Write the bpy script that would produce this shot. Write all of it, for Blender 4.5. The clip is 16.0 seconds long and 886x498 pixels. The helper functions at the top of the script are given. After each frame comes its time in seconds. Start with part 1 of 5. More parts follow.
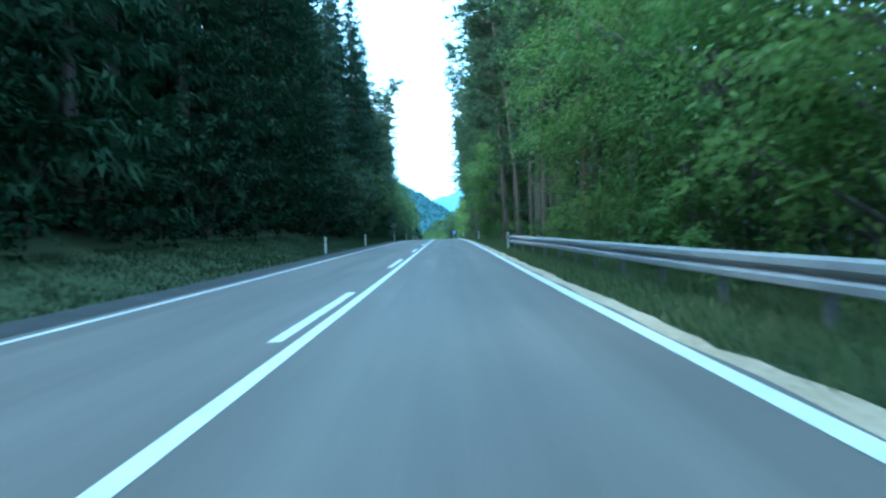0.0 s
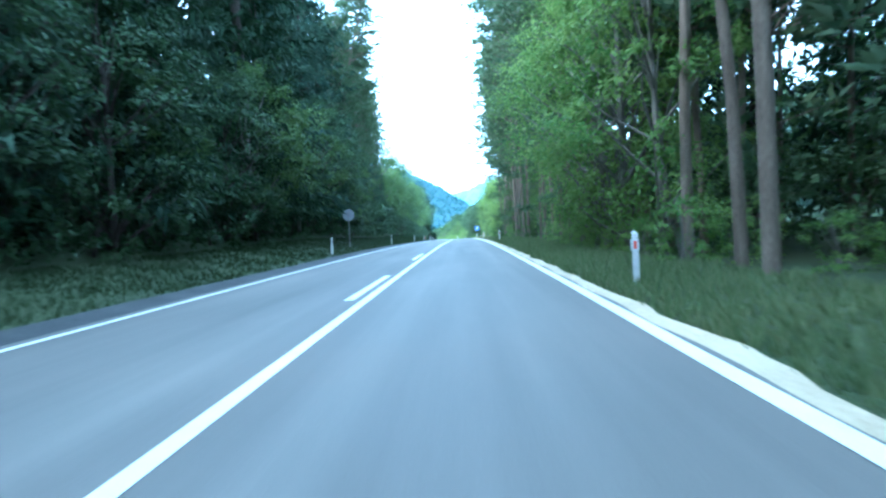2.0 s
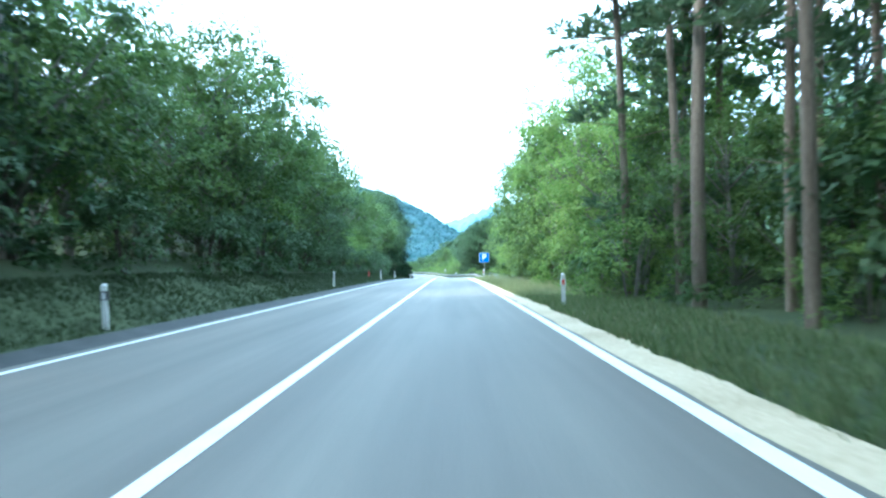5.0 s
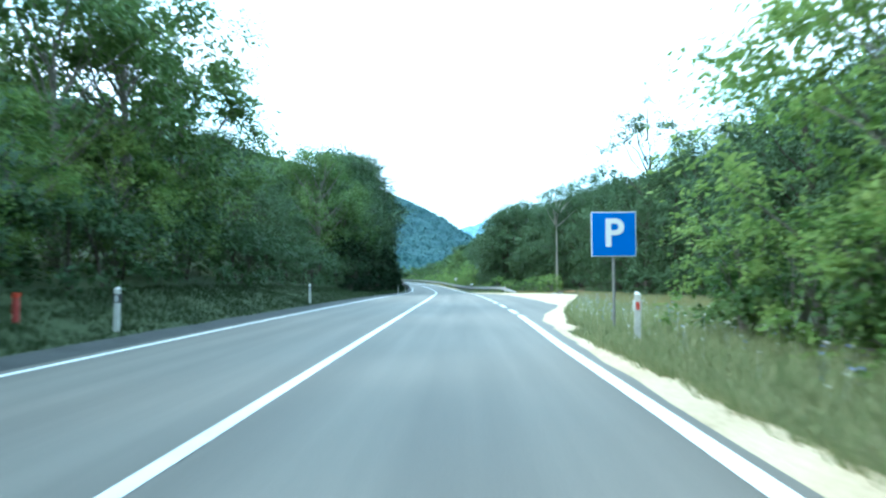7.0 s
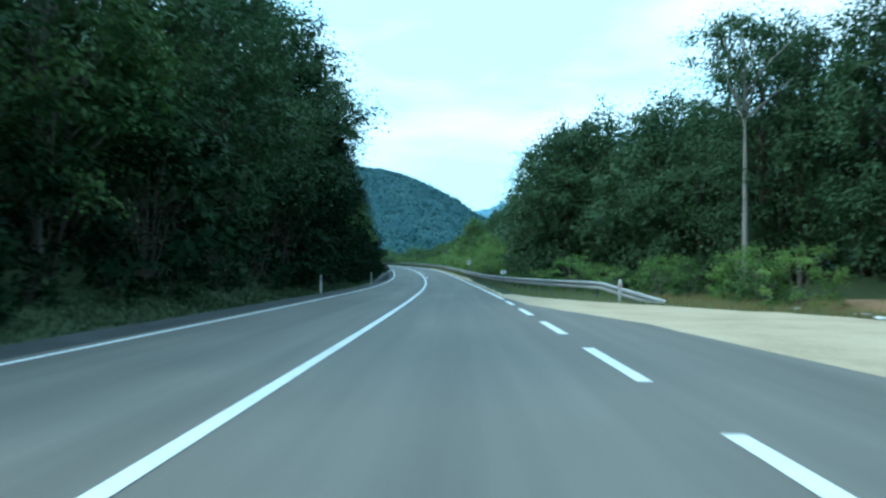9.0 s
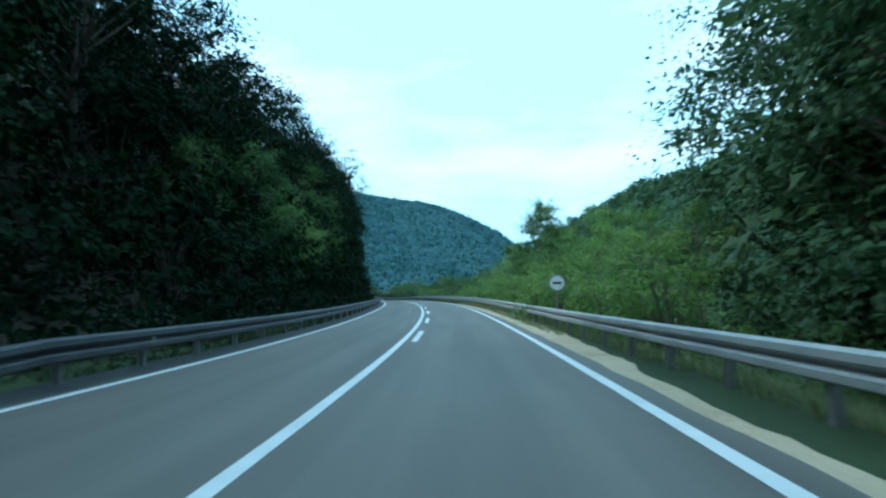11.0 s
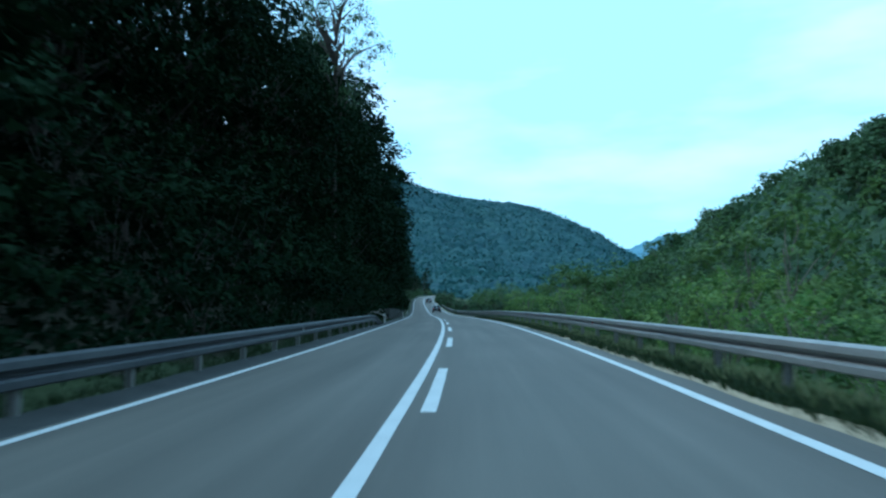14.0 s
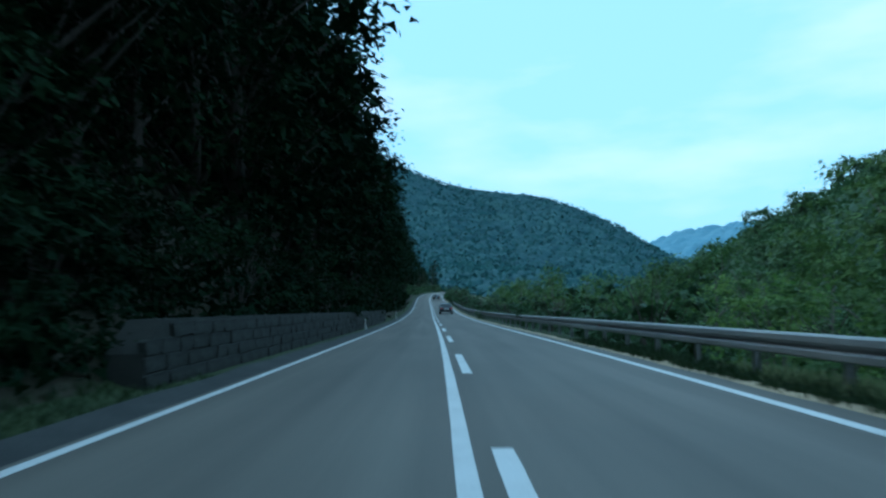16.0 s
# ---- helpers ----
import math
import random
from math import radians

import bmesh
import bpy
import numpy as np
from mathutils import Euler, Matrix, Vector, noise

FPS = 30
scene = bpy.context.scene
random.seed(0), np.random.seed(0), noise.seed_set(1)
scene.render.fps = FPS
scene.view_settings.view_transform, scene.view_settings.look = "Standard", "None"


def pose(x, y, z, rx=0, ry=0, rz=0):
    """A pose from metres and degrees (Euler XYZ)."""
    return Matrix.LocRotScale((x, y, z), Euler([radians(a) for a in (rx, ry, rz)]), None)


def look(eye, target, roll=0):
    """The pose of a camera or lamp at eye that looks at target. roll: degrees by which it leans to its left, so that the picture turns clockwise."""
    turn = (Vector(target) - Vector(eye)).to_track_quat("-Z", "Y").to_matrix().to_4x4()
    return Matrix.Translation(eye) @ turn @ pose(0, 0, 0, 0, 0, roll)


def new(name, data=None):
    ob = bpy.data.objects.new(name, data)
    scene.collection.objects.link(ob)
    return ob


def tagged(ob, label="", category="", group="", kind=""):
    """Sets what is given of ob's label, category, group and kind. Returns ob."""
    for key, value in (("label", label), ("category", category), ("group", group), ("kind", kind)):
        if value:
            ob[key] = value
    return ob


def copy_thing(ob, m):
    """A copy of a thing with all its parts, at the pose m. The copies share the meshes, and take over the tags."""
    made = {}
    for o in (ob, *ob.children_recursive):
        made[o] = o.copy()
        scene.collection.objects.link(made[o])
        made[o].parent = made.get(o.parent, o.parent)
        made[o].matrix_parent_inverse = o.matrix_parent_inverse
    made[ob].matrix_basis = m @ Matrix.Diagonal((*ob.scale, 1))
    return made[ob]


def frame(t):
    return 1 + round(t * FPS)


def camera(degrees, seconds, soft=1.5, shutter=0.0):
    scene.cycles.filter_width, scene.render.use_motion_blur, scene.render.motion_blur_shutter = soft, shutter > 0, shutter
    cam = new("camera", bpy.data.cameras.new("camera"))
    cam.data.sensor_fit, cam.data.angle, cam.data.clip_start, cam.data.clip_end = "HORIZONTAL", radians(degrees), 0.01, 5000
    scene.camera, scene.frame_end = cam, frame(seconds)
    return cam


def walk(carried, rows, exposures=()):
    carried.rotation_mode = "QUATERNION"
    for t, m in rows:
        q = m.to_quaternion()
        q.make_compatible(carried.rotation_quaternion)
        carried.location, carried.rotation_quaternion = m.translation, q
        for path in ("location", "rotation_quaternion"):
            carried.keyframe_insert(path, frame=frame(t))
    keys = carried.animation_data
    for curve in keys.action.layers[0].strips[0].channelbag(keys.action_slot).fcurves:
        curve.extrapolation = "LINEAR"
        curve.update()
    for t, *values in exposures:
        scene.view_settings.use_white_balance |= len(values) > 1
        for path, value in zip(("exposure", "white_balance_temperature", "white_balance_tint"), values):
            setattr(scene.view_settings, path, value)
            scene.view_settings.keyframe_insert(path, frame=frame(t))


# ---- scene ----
cam = camera(66.5, 16.0, soft=2.4, shutter=0.16)
walk(cam, [
    (0.0, pose(1.519, 0.000, 1.053, 88.686, 2.210, 0.340)),
    (0.5, pose(1.576, 12.750, 1.079, 88.726, 1.998, 1.558)),
    (1.0, pose(1.581, 25.501, 1.195, 89.072, 3.112, 1.957)),
    (1.5, pose(1.625, 38.253, 1.286, 88.626, 2.149, 2.497)),
    (2.0, pose(1.633, 51.006, 1.357, 88.328, 3.043, 2.078)),
    (2.5, pose(1.613, 63.758, 1.414, 88.407, 2.364, 2.562)),
    (3.0, pose(1.513, 76.509, 1.413, 88.855, 3.084, 1.967)),
    (3.5, pose(1.384, 89.260, 1.404, 88.269, 0.560, 3.667)),
    (4.0, pose(1.255, 102.012, 1.334, 90.707, 1.546, 1.769)),
    (4.5, pose(1.201, 114.763, 1.235, 90.775, 1.419, 1.528)),
    (5, pose(1.134, 127.515, 1.106, 90.842, 1.292, 1.281)),
    (5.5, pose(1.054, 140.266, 0.965, 90.910, 1.165, 1.018)),
    (6, pose(0.966, 153.017, 0.820, 90.978, 1.038, 0.747)),
    (6.5, pose(0.870, 165.768, 0.673, 91.046, 0.912, 0.486)),
    (7.0, pose(0.735, 178.522, 0.509, 91.471, 0.253, 2.471)),
    (7.5, pose(0.509, 191.277, 0.292, 90.540, 0.209, -0.023)),
    (8.0, pose(0.291, 204.034, 0.003, 90.027, -1.195, 1.381)),
    (8.5, pose(-0.100, 216.789, -0.336, 89.878, -0.752, 2.174)),
    (9.0, pose(-0.505, 229.544, -0.660, 90.137, -0.204, 3.587)),
    (9.5, pose(-0.990, 242.296, -1.037, 91.405, 1.670, 2.883)),
    (10, pose(-1.646, 255.046, -1.425, 92.009, 1.222, 4.046)),
    (10.5, pose(-2.445, 267.793, -1.786, 92.612, 0.774, 5.442)),
    (11, pose(-3.439, 280.532, -2.081, 93.216, 0.326, 7.053)),
    (11.5, pose(-4.670, 293.253, -2.297, 93.819, -0.122, 8.830)),
    (12.0, pose(-6.169, 305.947, -2.430, 94.423, -0.570, 10.722)),
    (12.5, pose(-7.802, 318.627, -2.528, 93.149, -0.610, 12.365)),
    (13.0, pose(-10.033, 331.214, -2.564, 92.569, 0.881, 13.849)),
    (13.5, pose(-12.613, 343.729, -2.649, 92.526, 0.259, 15.351)),
    (14.0, pose(-15.368, 356.198, -2.752, 94.048, 0.450, 14.900)),
    (14.5, pose(-18.480, 368.578, -2.898, 95.182, 1.304, 15.833)),
    (15.0, pose(-21.851, 380.885, -3.057, 94.641, 2.143, 15.747)),
    (15.5, pose(-25.295, 393.163, -3.254, 94.494, 1.074, 16.060)),
    (16.0, pose(-28.792, 405.423, -3.459, 93.921, 0.772, 15.782)),
], exposures=[
    (0.0, 1.4, 4200, -3),
    (0.5, 1.75, 4180, 0),
    (1.0, 1.8, 4200, 1),
    (2.0, 2.45, 4330, 6),
    (2.5, 2.8, 4480, 6),
    (3.0, 2.95, 4650, 6),
    (3.5, 2.8, 4680, 5),
    (4.0, 2.5, 4720, 5),
    (6.5, 1.55, 4950, 1),
    (7.5, 0.85, 4750, -5),
    (8.0, 0.5, 4600, -8),
    (9.0, 0.15, 4650, -9),
    (12.5, 0.0, 4550, -9),
    (13.5, -0.2, 4500, -6),
    (15.0, -0.4, 4460, -4),
    (16.0, -0.52, 4470, -5),
])

# bend (1/km) and grade (%) of the road every 20 m
BEND = [-0.061, 0.066, 0.162, 0.072, 0.073, 0.096, 0.085, 0.049, 0.05, 0.261, 0.439, 0.491, 0.516, 1.025, 1.485, 1.751, 1.821, 1.732, 1.523, 1.372, 1.035, 0.506, 0.258, 0.079, -0.026, -0.002, 0.11, 0.181, 0.005, -0.476, -1.112, -1.687, -2.042, -2.18, -2.2, -2.186]
GRADE = [0.013, 0.701, 0.59, 0.2, -0.047, -0.607, -1.011, -1.132, -1.116, -1.561, -2.236, -2.674, -3.168, -2.944, -2.07, -1.013, -0.29, -0.821, -1.047, -1.105, -1.674, -2.031, -2.051, -1.657, -0.931, -0.065, 0.857, 1.717, 2.386, 2.785, 2.884, 2.696, 2.286, 1.744, 1.131, 0.499]

P_S, P_OFF, P_Z = 192.4, 4.92, 2.0
RAIL_R, RAIL_L = 252.5, 284.0
F_S, F_OFF, F_Z = 305.0, 5.15, 1.6

# ---- daylight ----
SUN_ELEVATION, SUN_FROM = 44.0, 255.0  # degrees above the land; compass bearing that the light comes from, 0 ahead, 90 right
HAZE, CLOUD = (8.6, 11.4, 12.0), (13.6, 13.3, 13.2)  # the bright thin cloud that veils the sky
world = bpy.data.worlds.new("sky")
world.use_nodes = True
wn, wl = world.node_tree.nodes, world.node_tree.links
sky = wn.new("ShaderNodeTexSky")
sky.sky_type, sky.sun_disc = "NISHITA", False
sky.sun_elevation, sky.sun_rotation = radians(SUN_ELEVATION), radians(SUN_FROM)
sky.air_density, sky.dust_density, sky.ozone_density = 1.0, 4.0, 1.0
wn["Background"].inputs["Strength"].default_value = 0.14
coord = wn.new("ShaderNodeTexCoord")
cloud = wn.new("ShaderNodeTexNoise")
cloud.inputs["Scale"].default_value, cloud.inputs["Detail"].default_value = 2.6, 6
cmap = wn.new("ShaderNodeMapping")
cmap.inputs["Scale"].default_value = (1, 1, 3.5)
wl.new(coord.outputs["Generated"], cmap.inputs["Vector"])
wl.new(cmap.outputs["Vector"], cloud.inputs["Vector"])
cramp = wn.new("ShaderNodeValToRGB")
cramp.color_ramp.elements[0].position, cramp.color_ramp.elements[1].position = 0.45, 0.72
cramp.color_ramp.elements[0].color, cramp.color_ramp.elements[1].color = (*HAZE, 1), (*CLOUD, 1)
wl.new(cloud.outputs["Fac"], cramp.inputs["Fac"])
cmix = wn.new("ShaderNodeMix")
cmix.data_type = "RGBA"
cmix.inputs["Factor"].default_value = 0.72
wl.new(cramp.outputs["Color"], cmix.inputs["B"])
wl.new(sky.outputs["Color"], cmix.inputs["A"])
wl.new(cmix.outputs["Result"], wn["Background"].inputs["Color"])
scene.world = world
sun = new("sun", bpy.data.lights.new("sun", "SUN"))
sun.data.energy, sun.data.angle, sun.data.color = 1.7, radians(10), (1.0, 0.91, 0.76)
a, e = radians(SUN_FROM), radians(SUN_ELEVATION)
sun.matrix_basis = look((math.sin(a) * math.cos(e) * 100, math.cos(a) * math.cos(e) * 100, math.sin(e) * 100), (0, 0, 0))

# ---- materials ----
def material(name):
    m = bpy.data.materials.new(name)
    m.use_nodes = True
    m.node_tree.nodes.clear()
    nodes, links = m.node_tree.nodes, m.node_tree.links
    out = nodes.new("ShaderNodeOutputMaterial")
    return m, nodes, links, out


def ramp_of(nodes, stops):
    r = nodes.new("ShaderNodeValToRGB")
    while len(r.color_ramp.elements) < len(stops):
        r.color_ramp.elements.new(0.5)
    for e, (p, c) in zip(r.color_ramp.elements, stops):
        e.position, e.color = p, (*c, 1)
    return r


def surface(name, stops, scale=3.0, fine=40.0, rough=0.8, metal=0.0, bump=0.3, bump_size=0.01, mix=0.5, spec=0.3, stretch=(1, 1, 1)):
    """A surface with stains at one scale and grain at another."""
    m, nodes, links, out = material(name)
    b = nodes.new("ShaderNodeBsdfPrincipled")
    b.inputs["Roughness"].default_value, b.inputs["Metallic"].default_value = rough, metal
    b.inputs["Specular IOR Level"].default_value = spec
    geo = nodes.new("ShaderNodeTexCoord")
    mp = nodes.new("ShaderNodeMapping")
    mp.inputs["Scale"].default_value = stretch
    links.new(geo.outputs["Object"], mp.inputs["Vector"])
    n1, n2 = nodes.new("ShaderNodeTexNoise"), nodes.new("ShaderNodeTexNoise")
    n1.inputs["Scale"].default_value, n2.inputs["Scale"].default_value = scale, fine
    n1.inputs["Detail"].default_value, n2.inputs["Detail"].default_value = 5, 3
    links.new(mp.outputs["Vector"], n1.inputs["Vector"])
    links.new(mp.outputs["Vector"], n2.inputs["Vector"])
    mm = nodes.new("ShaderNodeMix")
    mm.inputs["Factor"].default_value = mix
    links.new(n1.outputs["Fac"], mm.inputs["A"])
    links.new(n2.outputs["Fac"], mm.inputs["B"])
    r = ramp_of(nodes, stops)
    links.new(mm.outputs["Result"], r.inputs["Fac"])
    links.new(r.outputs["Color"], b.inputs["Base Color"])
    if bump:
        bp = nodes.new("ShaderNodeBump")
        bp.inputs["Strength"].default_value, bp.inputs["Distance"].default_value = bump, bump_size
        links.new(n2.outputs["Fac"], bp.inputs["Height"])
        links.new(bp.outputs["Normal"], b.inputs["Normal"])
    links.new(b.outputs["BSDF"], out.inputs["Surface"])
    return m


def foliage(name, a, b, through_light=0.35, rough=0.55, gloss=0.2):
    """Leaves: each tree and each leaf a little different, light passing through."""
    m, nodes, links, out = material(name)
    info, geo = nodes.new("ShaderNodeObjectInfo"), nodes.new("ShaderNodeNewGeometry")
    add = nodes.new("ShaderNodeMath")
    add.operation = "MULTIPLY_ADD"
    add.inputs[1].default_value = 0.4
    half = nodes.new("ShaderNodeMath")
    half.operation = "MULTIPLY"
    half.inputs[1].default_value = 0.25
    bough = nodes.new("ShaderNodeAttribute")
    bough.attribute_name = "bough"
    both = nodes.new("ShaderNodeMath")
    both.operation = "MULTIPLY_ADD"
    both.inputs[1].default_value = 0.4
    links.new(info.outputs["Random"], half.inputs[0])
    links.new(bough.outputs["Fac"], both.inputs[0])
    links.new(half.outputs[0], both.inputs[2])
    links.new(geo.outputs["Random Per Island"], add.inputs[0])
    links.new(both.outputs[0], add.inputs[2])
    mid = tuple((x + y) / 2 * 0.95 for x, y in zip(a, b))
    r = ramp_of(nodes, [(0.08, a), (0.5, mid), (0.95, b)])
    links.new(add.outputs[0], r.inputs["Fac"])
    p = nodes.new("ShaderNodeBsdfPrincipled")
    p.inputs["Roughness"].default_value = rough
    p.inputs["Specular IOR Level"].default_value = gloss
    t = nodes.new("ShaderNodeBsdfTranslucent")
    mx = nodes.new("ShaderNodeMixShader")
    mx.inputs[0].default_value = through_light
    links.new(r.outputs["Color"], p.inputs["Base Color"])
    links.new(r.outputs["Color"], t.inputs["Color"])
    links.new(p.outputs[0], mx.inputs[1])
    links.new(t.outputs[0], mx.inputs[2])
    links.new(mx.outputs[0], out.inputs["Surface"])
    return m


def asphalt():
    """Worn road surface: long streaks and pale wheel tracks along the lanes, patches, and the grain of the stones."""
    m, nodes, links, out = material("asphalt")
    b = nodes.new("ShaderNodeBsdfPrincipled")
    b.inputs["Roughness"].default_value, b.inputs["Specular IOR Level"].default_value = 0.72, 0.35
    uv = nodes.new("ShaderNodeUVMap")
    uv.uv_map = "road"

    def field(su, sv, scale, detail):
        mp = nodes.new("ShaderNodeMapping")
        mp.inputs["Scale"].default_value = (su, sv, 1)
        links.new(uv.outputs["UV"], mp.inputs["Vector"])
        n = nodes.new("ShaderNodeTexNoise")
        n.inputs["Scale"].default_value, n.inputs["Detail"].default_value = scale, detail
        links.new(mp.outputs["Vector"], n.inputs["Vector"])
        return n.outputs["Fac"]

    def calc(op, a, c):
        k = nodes.new("ShaderNodeMath")
        k.operation = op
        for i, v in enumerate((a, c)):
            if isinstance(v, float):
                k.inputs[i].default_value = v
            else:
                links.new(v, k.inputs[i])
        return k.outputs[0]

    streak, patch, grain = field(1.0, 0.03, 2.2, 4), field(0.5, 0.12, 1.0, 5), field(1, 1, 55, 3)
    sep = nodes.new("ShaderNodeSeparateXYZ")
    links.new(uv.outputs["UV"], sep.inputs[0])
    track = calc("COSINE", calc("MULTIPLY", sep.outputs[0], 3.6), 0.0)
    v = calc("ADD", calc("MULTIPLY", streak, 0.38), calc("MULTIPLY", patch, 0.34))
    v = calc("ADD", v, calc("MULTIPLY", grain, 0.28))
    v = calc("ADD", v, calc("MULTIPLY", track, -0.035))
    r = ramp_of(nodes, [(0.3, (0.108, 0.099, 0.083)), (0.5, (0.153, 0.14, 0.118)), (0.7, (0.206, 0.188, 0.159))])
    links.new(v, r.inputs["Fac"])
    links.new(r.outputs["Color"], b.inputs["Base Color"])
    bp = nodes.new("ShaderNodeBump")
    bp.inputs["Strength"].default_value, bp.inputs["Distance"].default_value = 0.3, 0.004
    links.new(grain, bp.inputs["Height"])
    links.new(bp.outputs["Normal"], b.inputs["Normal"])
    links.new(b.outputs["BSDF"], out.inputs["Surface"])
    return m


asphalt_mat = asphalt()
bark_pale = surface("pale_bark", [(0.3, (0.2, 0.18, 0.15)), (0.7, (0.42, 0.39, 0.34))], 2, 18, 0.95, bump=0.7, bump_size=0.03, stretch=(3, 3, 0.5))
gutter_mat = surface("gutter_asphalt", [(0.3, (0.03, 0.032, 0.031)), (0.55, (0.055, 0.057, 0.055)), (0.75, (0.09, 0.09, 0.082))], 1.2, 35, 0.85, bump=0.4)
paint_mat = surface("road_paint", [(0.3, (0.5, 0.5, 0.48)), (0.42, (0.72, 0.72, 0.7)), (0.7, (0.82, 0.82, 0.8))], 2.0, 45, 0.6, bump=0.15, bump_size=0.002)
gravel_mat = surface("gravel", [(0.25, (0.3, 0.235, 0.14)), (0.5, (0.5, 0.4, 0.262)), (0.75, (0.64, 0.54, 0.385))], 0.6, 18, 0.95, bump=0.8, bump_size=0.03)
grass_mat = surface("grass_earth", [(0.25, (0.024, 0.036, 0.013)), (0.45, (0.036, 0.053, 0.018)), (0.6, (0.052, 0.069, 0.025)), (0.8, (0.085, 0.085, 0.043))], 0.35, 14, 0.95, bump=0.5, bump_size=0.04)
blade_mat = foliage("grass_blades", (0.16, 0.21, 0.08), (0.48, 0.45, 0.25), 0.45)
turf_mat = surface("verge_turf", [(0.25, (0.085, 0.088, 0.042)), (0.5, (0.15, 0.138, 0.075)), (0.75, (0.23, 0.195, 0.118))], 0.8, 18, 0.95, bump=0.6, bump_size=0.03)
earth_mat = surface("bare_earth", [(0.25, (0.16, 0.1, 0.05)), (0.5, (0.27, 0.17, 0.09)), (0.75, (0.36, 0.26, 0.16))], 1.0, 14, 0.95, bump=0.8, bump_size=0.03)
stake_red = surface("faded_red_paint", [(0.3, (0.32, 0.05, 0.05)), (0.7, (0.45, 0.08, 0.07))], 6, 50, 0.6, bump=0.1)
# Darker copy of the barrier steel, with the trees' shade in its colour.
steel_shaded = surface("shaded_steel", [(0.3, (0.05, 0.055, 0.062)), (0.5, (0.085, 0.09, 0.098)), (0.75, (0.13, 0.133, 0.138))], 1.5, 22, 0.6, 0.4, bump=0.1, bump_size=0.003)
spruce_leaf = foliage("spruce_needles", (0.013, 0.03, 0.015), (0.042, 0.07, 0.032), 0.2, 0.75, 0.06)
# Paler and bluer than the first spruces, partly a glare veil put into colour.
spruce_veiled = foliage("veiled_needles", (0.035, 0.07, 0.05), (0.1, 0.145, 0.085), 0.3, 0.7, 0.1)
pine_leaf = foliage("pine_needles", (0.065, 0.115, 0.055), (0.18, 0.215, 0.1), 0.38)
leaf_mat = foliage("leaves", (0.045, 0.1, 0.028), (0.15, 0.215, 0.06), 0.4)
leaf_bright = foliage("bright_leaves", (0.09, 0.19, 0.04), (0.28, 0.37, 0.1), 0.5)
# Nearly black leaves: the deep shade of the left side put into colour.
leaf_shaded = foliage("shaded_leaves", (0.006, 0.015, 0.008), (0.02, 0.036, 0.014), 0.12, 0.8, 0.04)
leaf_mid = foliage("mid_leaves", (0.04, 0.08, 0.032), (0.09, 0.14, 0.055), 0.32)
# Verge grass again, darkened: the shade of the pines is in its colour.
blade_shaded = foliage("shaded_blades", (0.1, 0.145, 0.05), (0.34, 0.32, 0.165), 0.38)
blade_straw = foliage("straw_blades", (0.24, 0.2, 0.07), (0.5, 0.4, 0.18), 0.4)
# Darkest copy of the grass blades: left verge shade painted into the colour.
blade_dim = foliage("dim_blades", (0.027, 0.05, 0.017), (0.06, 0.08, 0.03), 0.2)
petal_blue = surface("blue_petals", [(0.3, (0.25, 0.3, 0.65)), (0.7, (0.35, 0.4, 0.75))], 20, 90, 0.8, bump=0)
petal_white = surface("white_petals", [(0.3, (0.7, 0.7, 0.66)), (0.7, (0.8, 0.8, 0.76))], 20, 90, 0.8, bump=0)
petal_yellow = surface("yellow_petals", [(0.3, (0.6, 0.45, 0.03)), (0.7, (0.75, 0.58, 0.05))], 20, 90, 0.8, bump=0)
canopy_mat = surface("far_canopy", [(0.3, (0.02, 0.042, 0.026)), (0.5, (0.034, 0.062, 0.034)), (0.72, (0.058, 0.088, 0.042))], 0.03, 0.3, 0.9, bump=0.6, bump_size=1.0)
bark_dark = surface("spruce_bark", [(0.3, (0.03, 0.025, 0.02)), (0.7, (0.1, 0.08, 0.065))], 3, 25, 0.95, bump=0.8, bump_size=0.03, stretch=(3, 3, 0.5))
bark_pine = surface("pine_bark", [(0.3, (0.1, 0.078, 0.056)), (0.55, (0.2, 0.158, 0.115)), (0.75, (0.32, 0.265, 0.195))], 2, 18, 0.95, bump=0.9, bump_size=0.04, stretch=(3, 3, 0.5))
bark_grey = surface("grey_bark", [(0.3, (0.08, 0.075, 0.06)), (0.7, (0.26, 0.24, 0.2))], 3, 22, 0.95, bump=0.7, bump_size=0.02, stretch=(3, 3, 0.5))
steel_mat = surface("galvanised_steel", [(0.3, (0.3, 0.3, 0.29)), (0.5, (0.4, 0.4, 0.385)), (0.75, (0.5, 0.49, 0.46))], 1.5, 22, 0.65, 0.25, bump=0.1, bump_size=0.003, spec=0.5)
steel_post = surface("weathered_steel", [(0.3, (0.16, 0.16, 0.155)), (0.7, (0.34, 0.33, 0.31))], 4, 30, 0.6, 0.4, bump=0.1, bump_size=0.003)
# Wall stone and mortar carry the shade under the trees in their dark colour.
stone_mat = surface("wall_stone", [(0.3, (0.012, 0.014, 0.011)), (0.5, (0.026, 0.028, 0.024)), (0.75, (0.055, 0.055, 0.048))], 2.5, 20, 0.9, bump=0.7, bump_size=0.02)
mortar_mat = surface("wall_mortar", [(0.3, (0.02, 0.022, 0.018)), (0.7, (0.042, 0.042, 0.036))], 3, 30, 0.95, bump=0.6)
post_white = surface("white_plastic", [(0.3, (0.45, 0.45, 0.41)), (0.6, (0.64, 0.64, 0.6))], 5, 40, 0.5, bump=0.05)
post_dark = surface("black_plastic", [(0.3, (0.02, 0.02, 0.02)), (0.7, (0.05, 0.05, 0.05))], 5, 40, 0.5, bump=0.05)
